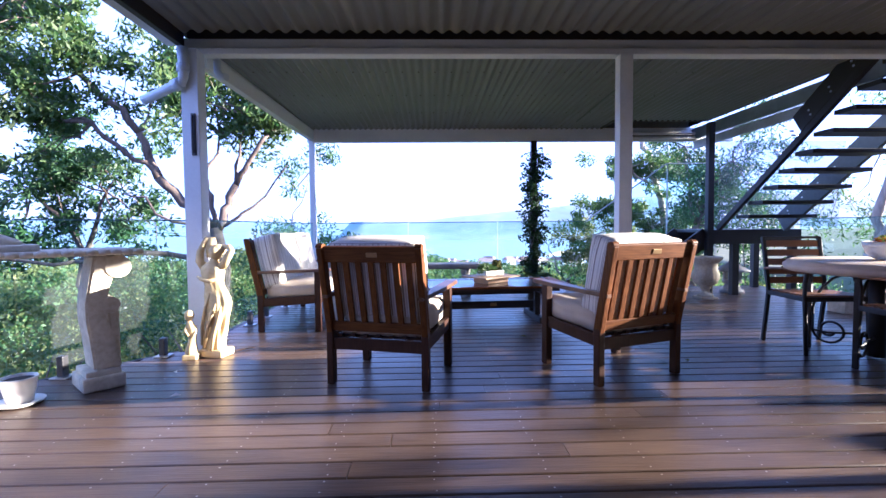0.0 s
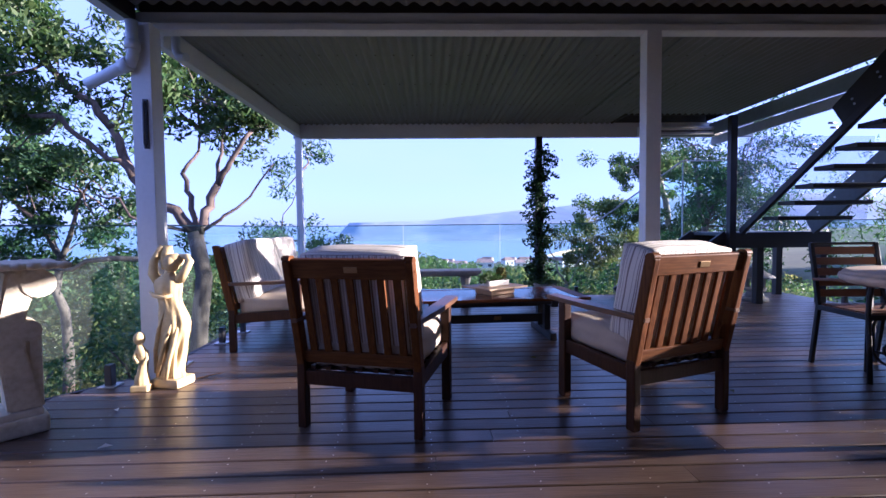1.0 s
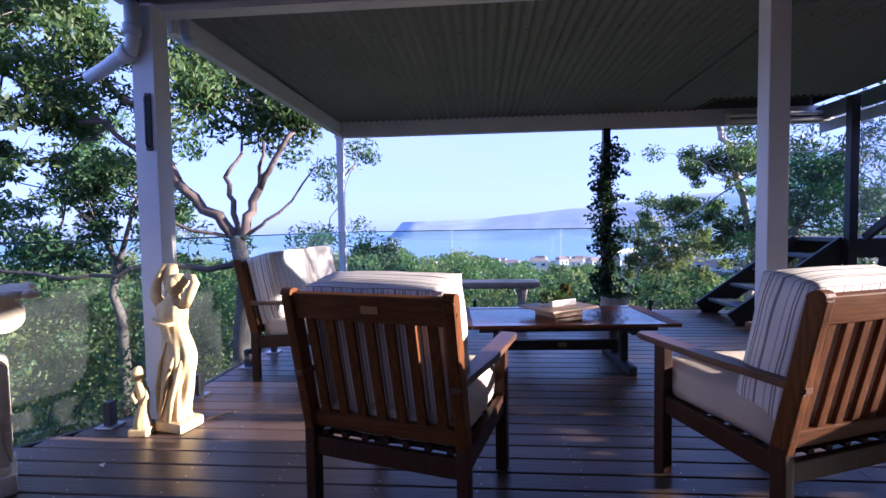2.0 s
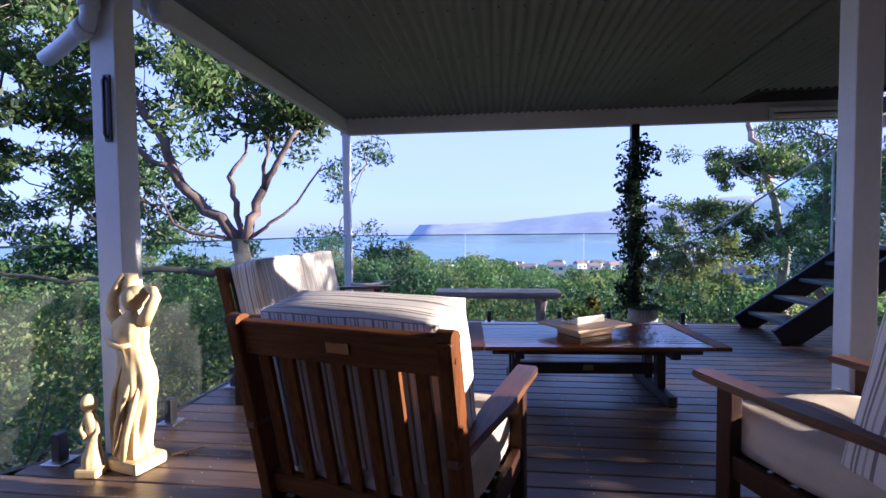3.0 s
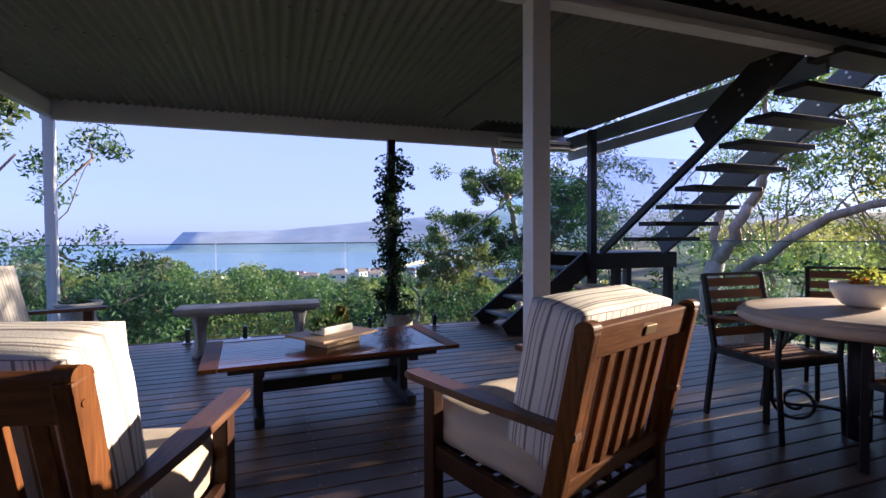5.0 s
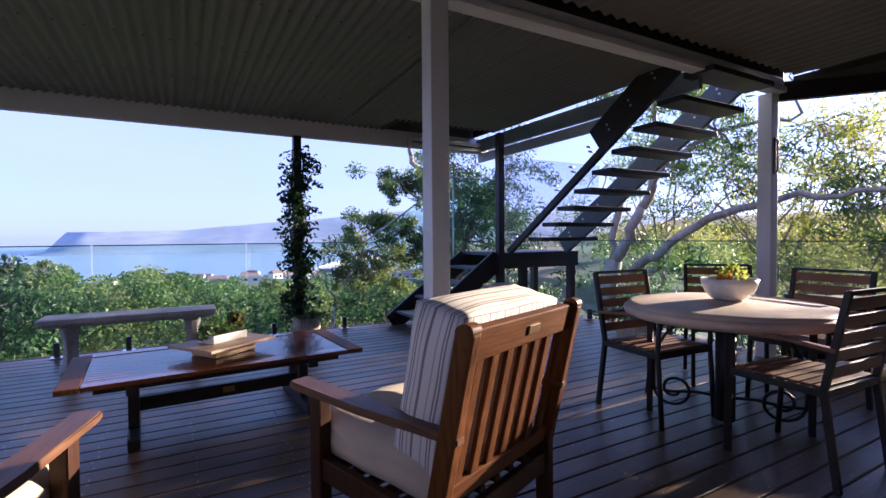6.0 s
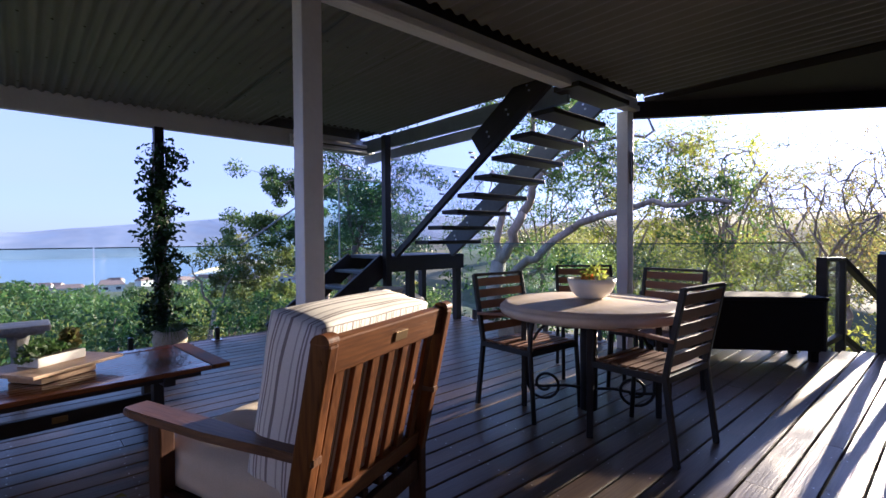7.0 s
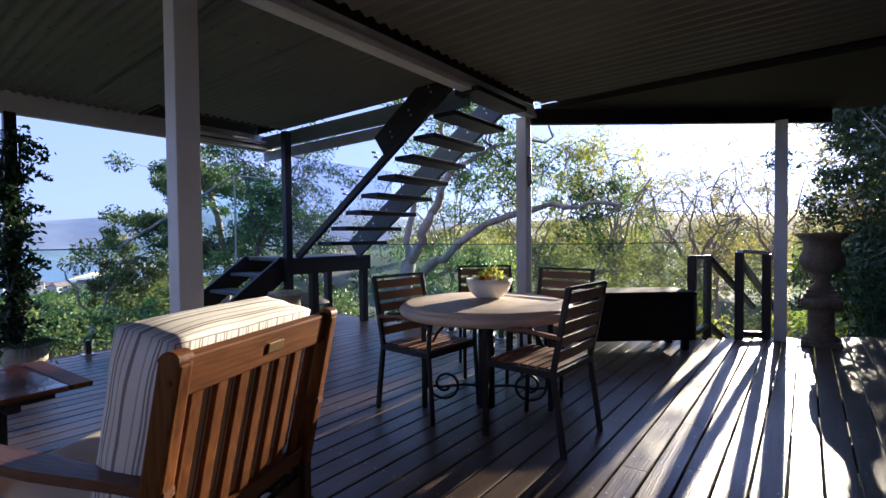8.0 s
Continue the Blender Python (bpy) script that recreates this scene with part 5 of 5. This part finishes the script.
# the spreading gum beside the left balustrade
gum_limbs = [((-3.2, 8.1, -3.2), (-3.22, 8.0, 1.0), 0.16, 0.12, 0.03), ((-3.22, 8.0, 1.0), (-4.10, 7.9, 1.85), 0.085, 0.075, 0.04),
             ((-4.10, 7.9, 1.85), (-4.35, 7.8, 2.6), 0.075, 0.06, 0.05), ((-4.35, 7.8, 2.6), (-5.1, 7.5, 3.5), 0.06, 0.045, 0.06), ((-5.1, 7.5, 3.5), (-5.6, 7.3, 4.6), 0.045, 0.02, 0.06),
             ((-4.10, 7.9, 1.9), (-5.0, 7.6, 2.75), 0.045, 0.035, 0.08), ((-5.0, 7.6, 2.75), (-6.5, 7.2, 2.95), 0.035, 0.015, 0.1),
             ((-3.15, 8.0, 1.0), (-2.88, 8.1, 1.75), 0.075, 0.06, 0.05), ((-2.88, 8.1, 1.75), (-2.28, 8.1, 2.6), 0.055, 0.03, 0.06),
             ((-2.88, 8.1, 1.75), (-2.62, 8.1, 2.9), 0.035, 0.015, 0.06), ((-3.2, 8.0, 1.0), (-3.52, 8.2, 1.95), 0.05, 0.035, 0.07), ((-3.52, 8.2, 1.95), (-3.2, 8.3, 2.6), 0.03, 0.015, 0.1),
             ((-3.05, 8.0, 1.05), (-2.1, 8.4, 2.1), 0.03, 0.012, 0.1), ((-3.22, 8.0, 1.0), (-4.6, 7.7, 1.6), 0.03, 0.012, 0.1), ((-3.3, 8.0, 0.6), (-5.2, 7.4, 0.5), 0.05, 0.03, 0.06), ((-5.2, 7.4, 0.5), (-7.5, 6.6, 0.75), 0.03, 0.02, 0.06)]
gum_clumps = scatter(20, (-7.8, 6.6, 2.9), (-4.6, 8.6, 4.6)) + scatter(12, (-4.7, 7.6, 2.95), (-2.8, 9.0, 3.9)) + scatter(8, (-8.0, 6.0, 1.9), (-5.2, 7.4, 3.0)) + [(-2.3, 8.3, 2.75), (-2.0, 8.6, 3.0), (-2.6, 8.2, 3.1)]
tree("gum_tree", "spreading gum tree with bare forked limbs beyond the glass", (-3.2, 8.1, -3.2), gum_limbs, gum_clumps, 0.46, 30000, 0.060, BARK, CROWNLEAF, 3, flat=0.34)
tree("bushy_tree", "dark dense bushy tree beyond the glass balustrade", (-7.4, 10.2, -3.5), [((-7.4, 10.2, -3.5), (-7.3, 10.0, 0.5), 0.12, 0.07, 0.04), ((-7.3, 10.0, 0.5), (-6.6, 9.8, 1.8), 0.06, 0.02, 0.05), ((-7.3, 10, 0.5), (-8.4, 9.9, 1.9), 0.06, 0.02, 0.05)],
     scatter(22, (-9.6, 9.2, 0.6), (-5.9, 10.8, 2.9)), 0.6, 16000, 0.065, BARK, DARKLEAF, 4, flat=0.36)
tree("coastal_tree", "small dark-leaved tree beyond the corner post", (-3.0, 11.8, -5), [((-3.0, 11.8, -5), (-2.9, 11.6, -0.5), 0.09, 0.05, 0.03), ((-2.9, 11.6, -0.5), (-3.3, 11.5, 1.0), 0.04, 0.012, 0.06), ((-3.3, 11.5, 1.0), (-2.55, 11.3, 2.5), 0.014, 0.006, 0.06)],
     scatter(22, (-4.2, 10.8, -1.2), (-1.6, 12.4, 1.15)) + [(-2.6, 11.3, 2.7), (-3.2, 11.4, 1.9)], 0.5, 11000, 0.05, BARK, DARKLEAF, 5, twigs=2, flat=0.36)
# trees beyond the stairs
tree("pale_gum_tree", "pale gum with flat sunlit crown above the bay", (8.9, 19.5, -9), [((8.9, 19.5, -9), (8.7, 19.2, 0.4), 0.20, 0.16, 0.03), ((8.7, 19.2, 0.4), (8.1, 19.0, 2.6), 0.13, 0.11, 0.03), ((8.1, 19.0, 2.6), (7.55, 19.0, 4.2), 0.11, 0.09, 0.04), ((7.55, 19.0, 4.2), (7.6, 19, 6.5), 0.09, 0.05, 0.04),
     ((8.1, 19.0, 2.6), (7.0, 18.8, 3.2), 0.05, 0.02, 0.08), ((8.7, 19.2, 0.4), (6.2, 18.8, 1.5), 0.07, 0.02, 0.08), ((8.7, 19.2, 0.4), (9.6, 19.0, 2.2), 0.07, 0.03, 0.06), ((8.1, 19, 2.6), (9.0, 18.9, 3.4), 0.05, 0.02, 0.08)],
     scatter(14, (6.5, 18.2, 2.9), (9.2, 19.8, 3.5)) + scatter(10, (5.0, 18.2, 1.1), (7.2, 19.6, 1.9)) + scatter(14, (7.4, 18.2, 0.4), (9.8, 19.8, 2.5)), 0.50, 19000, 0.07, PALEBARK, FARLEAF, 6, twigs=2, flat=0.36)
tree("bay_gum_tree", "sunlit gum crown below the balustrade top", (5.2, 22, -9), [((5.2, 22, -9), (5.2, 21.8, -1.5), 0.15, 0.09, 0.04), ((5.2, 21.8, -1.5), (6.4, 21.6, 0.6), 0.06, 0.02, 0.06), ((5.2, 21.8, -1.5), (4.4, 21.6, 0.2), 0.06, 0.02, 0.06)],
     scatter(18, (5.2, 21, -1.4), (8.6, 22.6, 0.6)), 0.6, 8000, 0.08, PALEBARK, FARLIME, 9, twigs=2, flat=0.36)
tree("dense_tree", "dark dense tree behind the stair landing", (7.6, 14.5, -5), [((7.6, 14.5, -5), (7.5, 14.3, 1.0), 0.15, 0.09, 0.03), ((7.5, 14.3, 1.0), (7.1, 14.2, 3.2), 0.07, 0.03, 0.05), ((7.5, 14.3, 1.0), (8.4, 14.2, 2.8), 0.07, 0.03, 0.05)],
     scatter(30, (6.6, 13.4, 0.0), (9.3, 15.4, 3.7)), 0.6, 21000, 0.06, BARK, DARKLEAF, 7)
tree("leaning_gum_tree", "leaning gum with twin trunks behind the stairs", (8.7, 9.9, -3), [((8.7, 9.9, -3), (8.95, 9.6, 0.6), 0.20, 0.17, 0.02), ((8.95, 9.6, 0.6), (9.1, 9.0, 1.7), 0.13, 0.10, 0.04), ((9.1, 9.0, 1.7), (9.0, 8.4, 2.5), 0.10, 0.07, 0.05), ((9.0, 8.4, 2.5), (9.4, 7.6, 3.0), 0.06, 0.04, 0.06), ((9.0, 8.4, 2.5), (8.8, 8.6, 3.9), 0.06, 0.03, 0.05),
     ((8.95, 9.6, 0.6), (8.9, 9.35, 2.2), 0.09, 0.06, 0.03), ((8.9, 9.2, 0.3), (9.4, 7.9, 1.35), 0.10, 0.08, 0.05), ((9.4, 7.9, 1.35), (9.7, 6.6, 1.75), 0.08, 0.055, 0.05), ((9.7, 6.6, 1.75), (9.9, 5.2, 1.7), 0.055, 0.03, 0.05), ((9.4, 7.6, 3.0), (9.9, 6.5, 3.1), 0.04, 0.02, 0.06)],
     scatter(22, (8.4, 6.8, 2.3), (10.6, 9.6, 4.4)) + scatter(8, (9.2, 5.2, 1.5), (10.6, 8.0, 2.6)), 0.5, 9500, 0.055, PALEBARK, GUMLEAF, 8)
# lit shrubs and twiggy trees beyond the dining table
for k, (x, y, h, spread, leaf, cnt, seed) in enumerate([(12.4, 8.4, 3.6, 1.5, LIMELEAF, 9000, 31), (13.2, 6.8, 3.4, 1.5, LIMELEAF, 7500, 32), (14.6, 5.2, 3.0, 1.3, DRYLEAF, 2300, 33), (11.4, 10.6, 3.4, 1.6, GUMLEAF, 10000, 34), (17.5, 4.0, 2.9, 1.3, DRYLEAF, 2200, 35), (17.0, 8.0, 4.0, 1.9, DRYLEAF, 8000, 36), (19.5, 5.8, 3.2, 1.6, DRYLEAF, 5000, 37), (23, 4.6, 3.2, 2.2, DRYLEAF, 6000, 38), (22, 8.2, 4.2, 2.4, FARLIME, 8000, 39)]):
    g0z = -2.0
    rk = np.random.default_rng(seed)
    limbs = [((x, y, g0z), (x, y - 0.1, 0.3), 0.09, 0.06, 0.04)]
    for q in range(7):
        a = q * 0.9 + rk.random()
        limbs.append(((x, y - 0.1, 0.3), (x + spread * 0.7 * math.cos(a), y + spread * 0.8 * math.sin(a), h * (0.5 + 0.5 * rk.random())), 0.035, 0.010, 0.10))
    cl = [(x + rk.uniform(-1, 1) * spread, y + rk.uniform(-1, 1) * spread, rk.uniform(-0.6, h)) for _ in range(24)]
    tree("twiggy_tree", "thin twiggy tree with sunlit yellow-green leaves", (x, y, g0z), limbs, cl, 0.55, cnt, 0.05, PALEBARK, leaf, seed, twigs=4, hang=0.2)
for x, y, h, seed in ((13.2, 1.0, 4.6, 41), (12.6, -1.2, 4.8, 42), (15.5, 1.9, 4.4, 43), (16.5, 0.2, 5.5, 44), (11.0, -0.2, 2.4, 45), (19.5, 0.0, 6.5, 46), (18.0, -2.6, 7.0, 47), (21.5, 1.2, 6.0, 48), (11.6, 1.0, 4.7, 49)):
    rk = np.random.default_rng(seed)
    limbs = [((x, y, -2.0), (x, y, 1.2), 0.10, 0.07, 0.03)] + [((x, y, 1.0), (x + rk.uniform(-1, 1), y + rk.uniform(-1, 1), h * rk.uniform(0.6, 1)), 0.05, 0.015, 0.06) for _ in range(6)]
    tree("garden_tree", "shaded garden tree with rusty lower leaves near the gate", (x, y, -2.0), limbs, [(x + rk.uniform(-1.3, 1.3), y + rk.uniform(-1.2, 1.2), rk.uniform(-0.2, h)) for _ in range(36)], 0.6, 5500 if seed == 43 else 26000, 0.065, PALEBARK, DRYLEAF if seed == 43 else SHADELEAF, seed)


def shrub(x, y, z0, z1, r, leaf, count, size, seed, label="leafy green shrub below the deck edge"):
    rk = np.random.default_rng(seed)
    t = thing("shrub", label, "shrub", (GARDEN if x > 5 else BAYSIDE) @ Matrix.Translation((x, y, z0)))
    bm = bmesh.new()
    cl = []
    for q in range(9):
        a, rr = rk.random() * 6.28, r * math.sqrt(rk.random())
        tip = Vector((rr * math.cos(a), rr * math.sin(a), (z1 - z0) * rk.uniform(0.45, 0.95)))
        branch(bm, (0, 0, 0), tip, 0.03, 0.008, 0.08, rk, 4)
        cl += [tuple(tip), tuple(tip * 0.75)]
    part("stems", bm, BARK, t)
    v, f = leaves(rk, cl, [r * 0.42] * len(cl), count, size, 0.35)
    mesh_from("foliage", v, f, leaf, t)


k = 0
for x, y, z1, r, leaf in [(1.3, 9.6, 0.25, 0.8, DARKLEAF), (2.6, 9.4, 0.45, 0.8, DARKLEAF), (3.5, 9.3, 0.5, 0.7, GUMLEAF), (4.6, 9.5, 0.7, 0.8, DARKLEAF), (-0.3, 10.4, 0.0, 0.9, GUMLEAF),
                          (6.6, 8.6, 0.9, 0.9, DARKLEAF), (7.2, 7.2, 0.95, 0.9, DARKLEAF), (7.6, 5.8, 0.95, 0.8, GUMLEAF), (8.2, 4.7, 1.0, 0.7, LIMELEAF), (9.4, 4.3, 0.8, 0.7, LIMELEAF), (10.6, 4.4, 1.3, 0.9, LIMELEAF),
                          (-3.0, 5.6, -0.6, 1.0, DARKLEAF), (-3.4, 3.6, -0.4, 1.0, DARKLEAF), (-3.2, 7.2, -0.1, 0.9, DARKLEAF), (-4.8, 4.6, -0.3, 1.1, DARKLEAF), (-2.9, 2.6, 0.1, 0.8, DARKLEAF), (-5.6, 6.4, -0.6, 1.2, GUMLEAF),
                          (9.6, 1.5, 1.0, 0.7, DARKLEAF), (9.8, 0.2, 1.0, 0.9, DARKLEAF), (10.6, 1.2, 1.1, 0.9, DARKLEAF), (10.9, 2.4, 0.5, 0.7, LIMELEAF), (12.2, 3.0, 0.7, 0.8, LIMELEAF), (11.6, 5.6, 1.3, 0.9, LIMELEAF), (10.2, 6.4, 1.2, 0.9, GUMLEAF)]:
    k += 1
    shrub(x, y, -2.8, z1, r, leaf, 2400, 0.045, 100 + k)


# ---- woodland on the slopes, too many to count ----
def woodland(name, label, n, r0, r1, a0, a1, top, leaf, seed, per=420):
    """Many far crowns in one mesh; a bearing runs clockwise from +y in degrees; top(r, bearing) is the crown's top height."""
    rk = np.random.default_rng(seed)
    cs, rs, szs = [], [], []
    vv, ff, base = [], [], 0
    for _ in range(n):
        r = r0 * (r1 / r0) ** rk.random()
        b = radians(rk.uniform(a0, a1))
        x, y = 2 + r * math.sin(b), 3 + r * math.cos(b)
        cr = rk.uniform(1.2, 2.6) * (1 + r / 70)
        zt = top(r, math.degrees(b)) + rk.uniform(-0.02, 0.012) * r
        cl = [(x + rk.normal() * cr * 0.55, y + rk.normal() * cr * 0.55, zt - cr * rk.uniform(0.35, 1.5)) for _ in range(7)]
        v, f = leaves(rk, cl, [cr * 0.55] * 7, per, 0.032 + 0.0026 * r, 0.5)
        vv.append(v)
        ff.append(f + base)
        base += len(v)
    ob = mesh_from(name, np.concatenate(vv), np.concatenate(ff), leaf)
    ob.matrix_world = BAYSIDE if a0 < 0 else GARDEN
    return tagged(ob, label, "woodland", kind="stuff")


def seaward(r, b):
    return 0.5 - r * (0.036 if b < -9 else 0.036 + 0.042 * min(1.0, (b + 9) / 8))


woodland("far_woods", "green treetops on the slope towards the bay", 75, 17, 240, -60, 34, seaward, FARLEAF, 61, 2600)
woodland("far_woods", "dark treetops on the slope towards the bay", 34, 17, 200, -60, 34, seaward, GUMLEAF, 66, 2400)
woodland("far_woods", "sunlit yellow-green treetops on the slope", 75, 20, 260, -60, 34, lambda r, b: seaward(r, b) - 0.004 * r, FARLIME, 62, 2200)
woodland("far_woods", "yellow-green bush on the hillside beside the house", 110, 9, 110, -110, -45, lambda r, b: -0.6 - 0.02 * r, FARLIME, 63, 1100)
woodland("far_woods", "bush and trees on the rising land behind the garden", 70, 24, 160, 45, 130, lambda r, b: 1.0 + 0.03 * r, FARLIME, 64, 800)
woodland("far_woods", "dark bush on the hillside beside the house", 50, 10, 120, -100, -50, lambda r, b: -0.2 - 0.012 * r, GUMLEAF, 65, 700)


# ---- houses in the valley ----
WALLS = mat("far_house_paint", (0.68, 0.66, 0.62), 0.8, spread=0.2, stain=0.1, grain=0.1, scale=3)
ROOFS = mat("far_house_roof", (0.33, 0.22, 0.18), 0.8, spread=0.4, stain=0.1, grain=0.2, scale=3)
PANE = mat("far_window", (0.05, 0.06, 0.08), 0.15)


def far_house(x, y, z, w, d, h, rot):
    t = thing("house", "small pale house among trees near the bay", "house", BAYSIDE @ pose(x, y, z, 0, 0, rot), "houses in the valley")
    part("wall", bx((0, 0, h / 2), (w, d, h)), WALLS, t)
    bm = bmesh.new()
    vs = [bm.verts.new(p) for p in ((-w * 0.54, -d * 0.56, h), (w * 0.54, -d * 0.56, h), (w * 0.54, d * 0.56, h), (-w * 0.54, d * 0.56, h), (-w * 0.4, 0, h * 1.5), (w * 0.4, 0, h * 1.5))]
    for q in ((0, 1, 5, 4), (2, 3, 4, 5), (1, 2, 5), (3, 0, 4), (3, 2, 1, 0)):
        bm.faces.new([vs[i] for i in q])
    part("roof", bm, ROOFS, t)
    for sx in (-0.25, 0.25):
        part("window", bx((sx * w, -d / 2 - 0.02, h * 0.55), (w * 0.2, 0.06, h * 0.35)), PANE, t)


rh = np.random.default_rng(77)
for _ in range(60):
    b, r = radians(rh.uniform(-12, 30)), rh.uniform(330, 545)
    x, y = 2 + r * math.sin(b), 3 + r * math.cos(b)
    far_house(x, y, land_height(x, y) - 0.3, rh.uniform(7, 13), rh.uniform(7, 10), rh.uniform(3, 5.5), rh.uniform(-30, 30))
for b, r in ((-18, 120), (-66, 60), (-74, 75)):
    b = radians(b)
    x, y = 2 + r * math.sin(b), 3 + r * math.cos(b)
    far_house(x, y, land_height(x, y) + 2.0, 10, 8, 4.5, rh.uniform(-30, 30))

# ---- beach across the bay ----
bm = bmesh.new()
bp = [(90, 640), (170, 760), (270, 800), (400, 760), (520, 640)]
lo = [bm.verts.new((x, y, SEA_Z + 0.3)) for x, y in bp]
hi = [bm.verts.new((x + 30, y + 45, SEA_Z + 4.5)) for x, y in bp]
for q in range(4):
    bm.faces.new((lo[q], lo[q + 1], hi[q + 1], hi[q]))
bt2 = part("beach", bm, SAND)
bt2.modifiers.new("thickness", 'SOLIDIFY').thickness = 3
bt2.matrix_world = BAYSIDE
tagged(bt2, "pale curved sand beach across the bay", "beach", kind="structure")

# ---- deck boards, each with its own edges ----
deck = thing("floor", "reddish-brown hardwood deck boards with screw heads", "deck", kind="structure")
PITCH, GAP, THICK = 0.1345, 0.009, 0.024


def deck_span(y):
    """The deck's edges at a place along y."""
    if y > 4.25:
        x0 = -1.66
    else:
        x0 = max(-3.85, -1.74 - (4.25 - y) * 0.79)
    x1 = 5.68 if y > 4.35 else min(8.0, 5.68 + (4.35 - y) * 0.80)
    return x0, x1


rd = random.Random(9)
y = -3.098
screws = []
while y < 7.86:
    x0, x1 = deck_span(y)
    cuts, x = [x0], x0
    while True:
        x += rd.uniform(2.4, 4.8)
        if x > x1 - 1.0:
            break
        cuts.append(x)
    cuts.append(x1)
    for a, b in zip(cuts, cuts[1:]):
        bm = bmesh.new()
        w = PITCH - GAP
        add_box(bm, (0, 0, -THICK / 2), (b - a - 0.003, w, THICK))
        bmesh.ops.bevel(bm, geom=[e for e in bm.edges if all(v.co.z > -0.001 for v in e.verts) and abs(e.verts[0].co.x - e.verts[1].co.x) > 0.1], offset=0.004, segments=1, affect='EDGES')
        o = part("board", bm, DECK, deck)
        o.location = ((a + b) / 2, y, rd.uniform(-0.0012, 0.0))
    j = math.ceil((x0 + 0.05 - 0.78) / 0.45)
    while 0.78 + j * 0.45 < x1 - 0.03:
        xs = 0.78 + j * 0.45
        for dy in (-0.038, 0.038):
            screws.append((xs + rd.uniform(-0.012, 0.012), y + dy + rd.uniform(-0.004, 0.004)))
        j += 1
    y += PITCH
sv, sf = [], []
for x, yy in screws:
    n0 = len(sv)
    for k in range(6):
        sv.append((x + 0.0042 * math.cos(k * 1.0472), yy + 0.0042 * math.sin(k * 1.0472), 0.0012))
    sf += [(n0, n0 + 1, n0 + 2, n0 + 3), (n0, n0 + 3, n0 + 4, n0 + 5)]
sc = mesh_from("screw_heads", sv, sf, SCREW, deck)
tagged(sc, "small pale screw heads", kind="stuff")
# joists and fascia beneath
for x in np.arange(-1.02, 5.9, 0.9):
    part("joist", bx((x, 2.3, -0.10), (0.045, 10.8, 0.14)), DARK, deck)
part("edge_board", bar((-1.68, 7.90, -0.09), (5.70, 7.90, -0.09), 0.03, 0.18), DARK, deck)
part("edge_board", bar((-1.68, 4.25, -0.09), (-1.68, 7.9, -0.09), 0.03, 0.18), DARK, deck)
part("edge_board", bar((-3.87, 1.58, -0.09), (-1.76, 4.25, -0.09), 0.03, 0.18), DARK, deck)
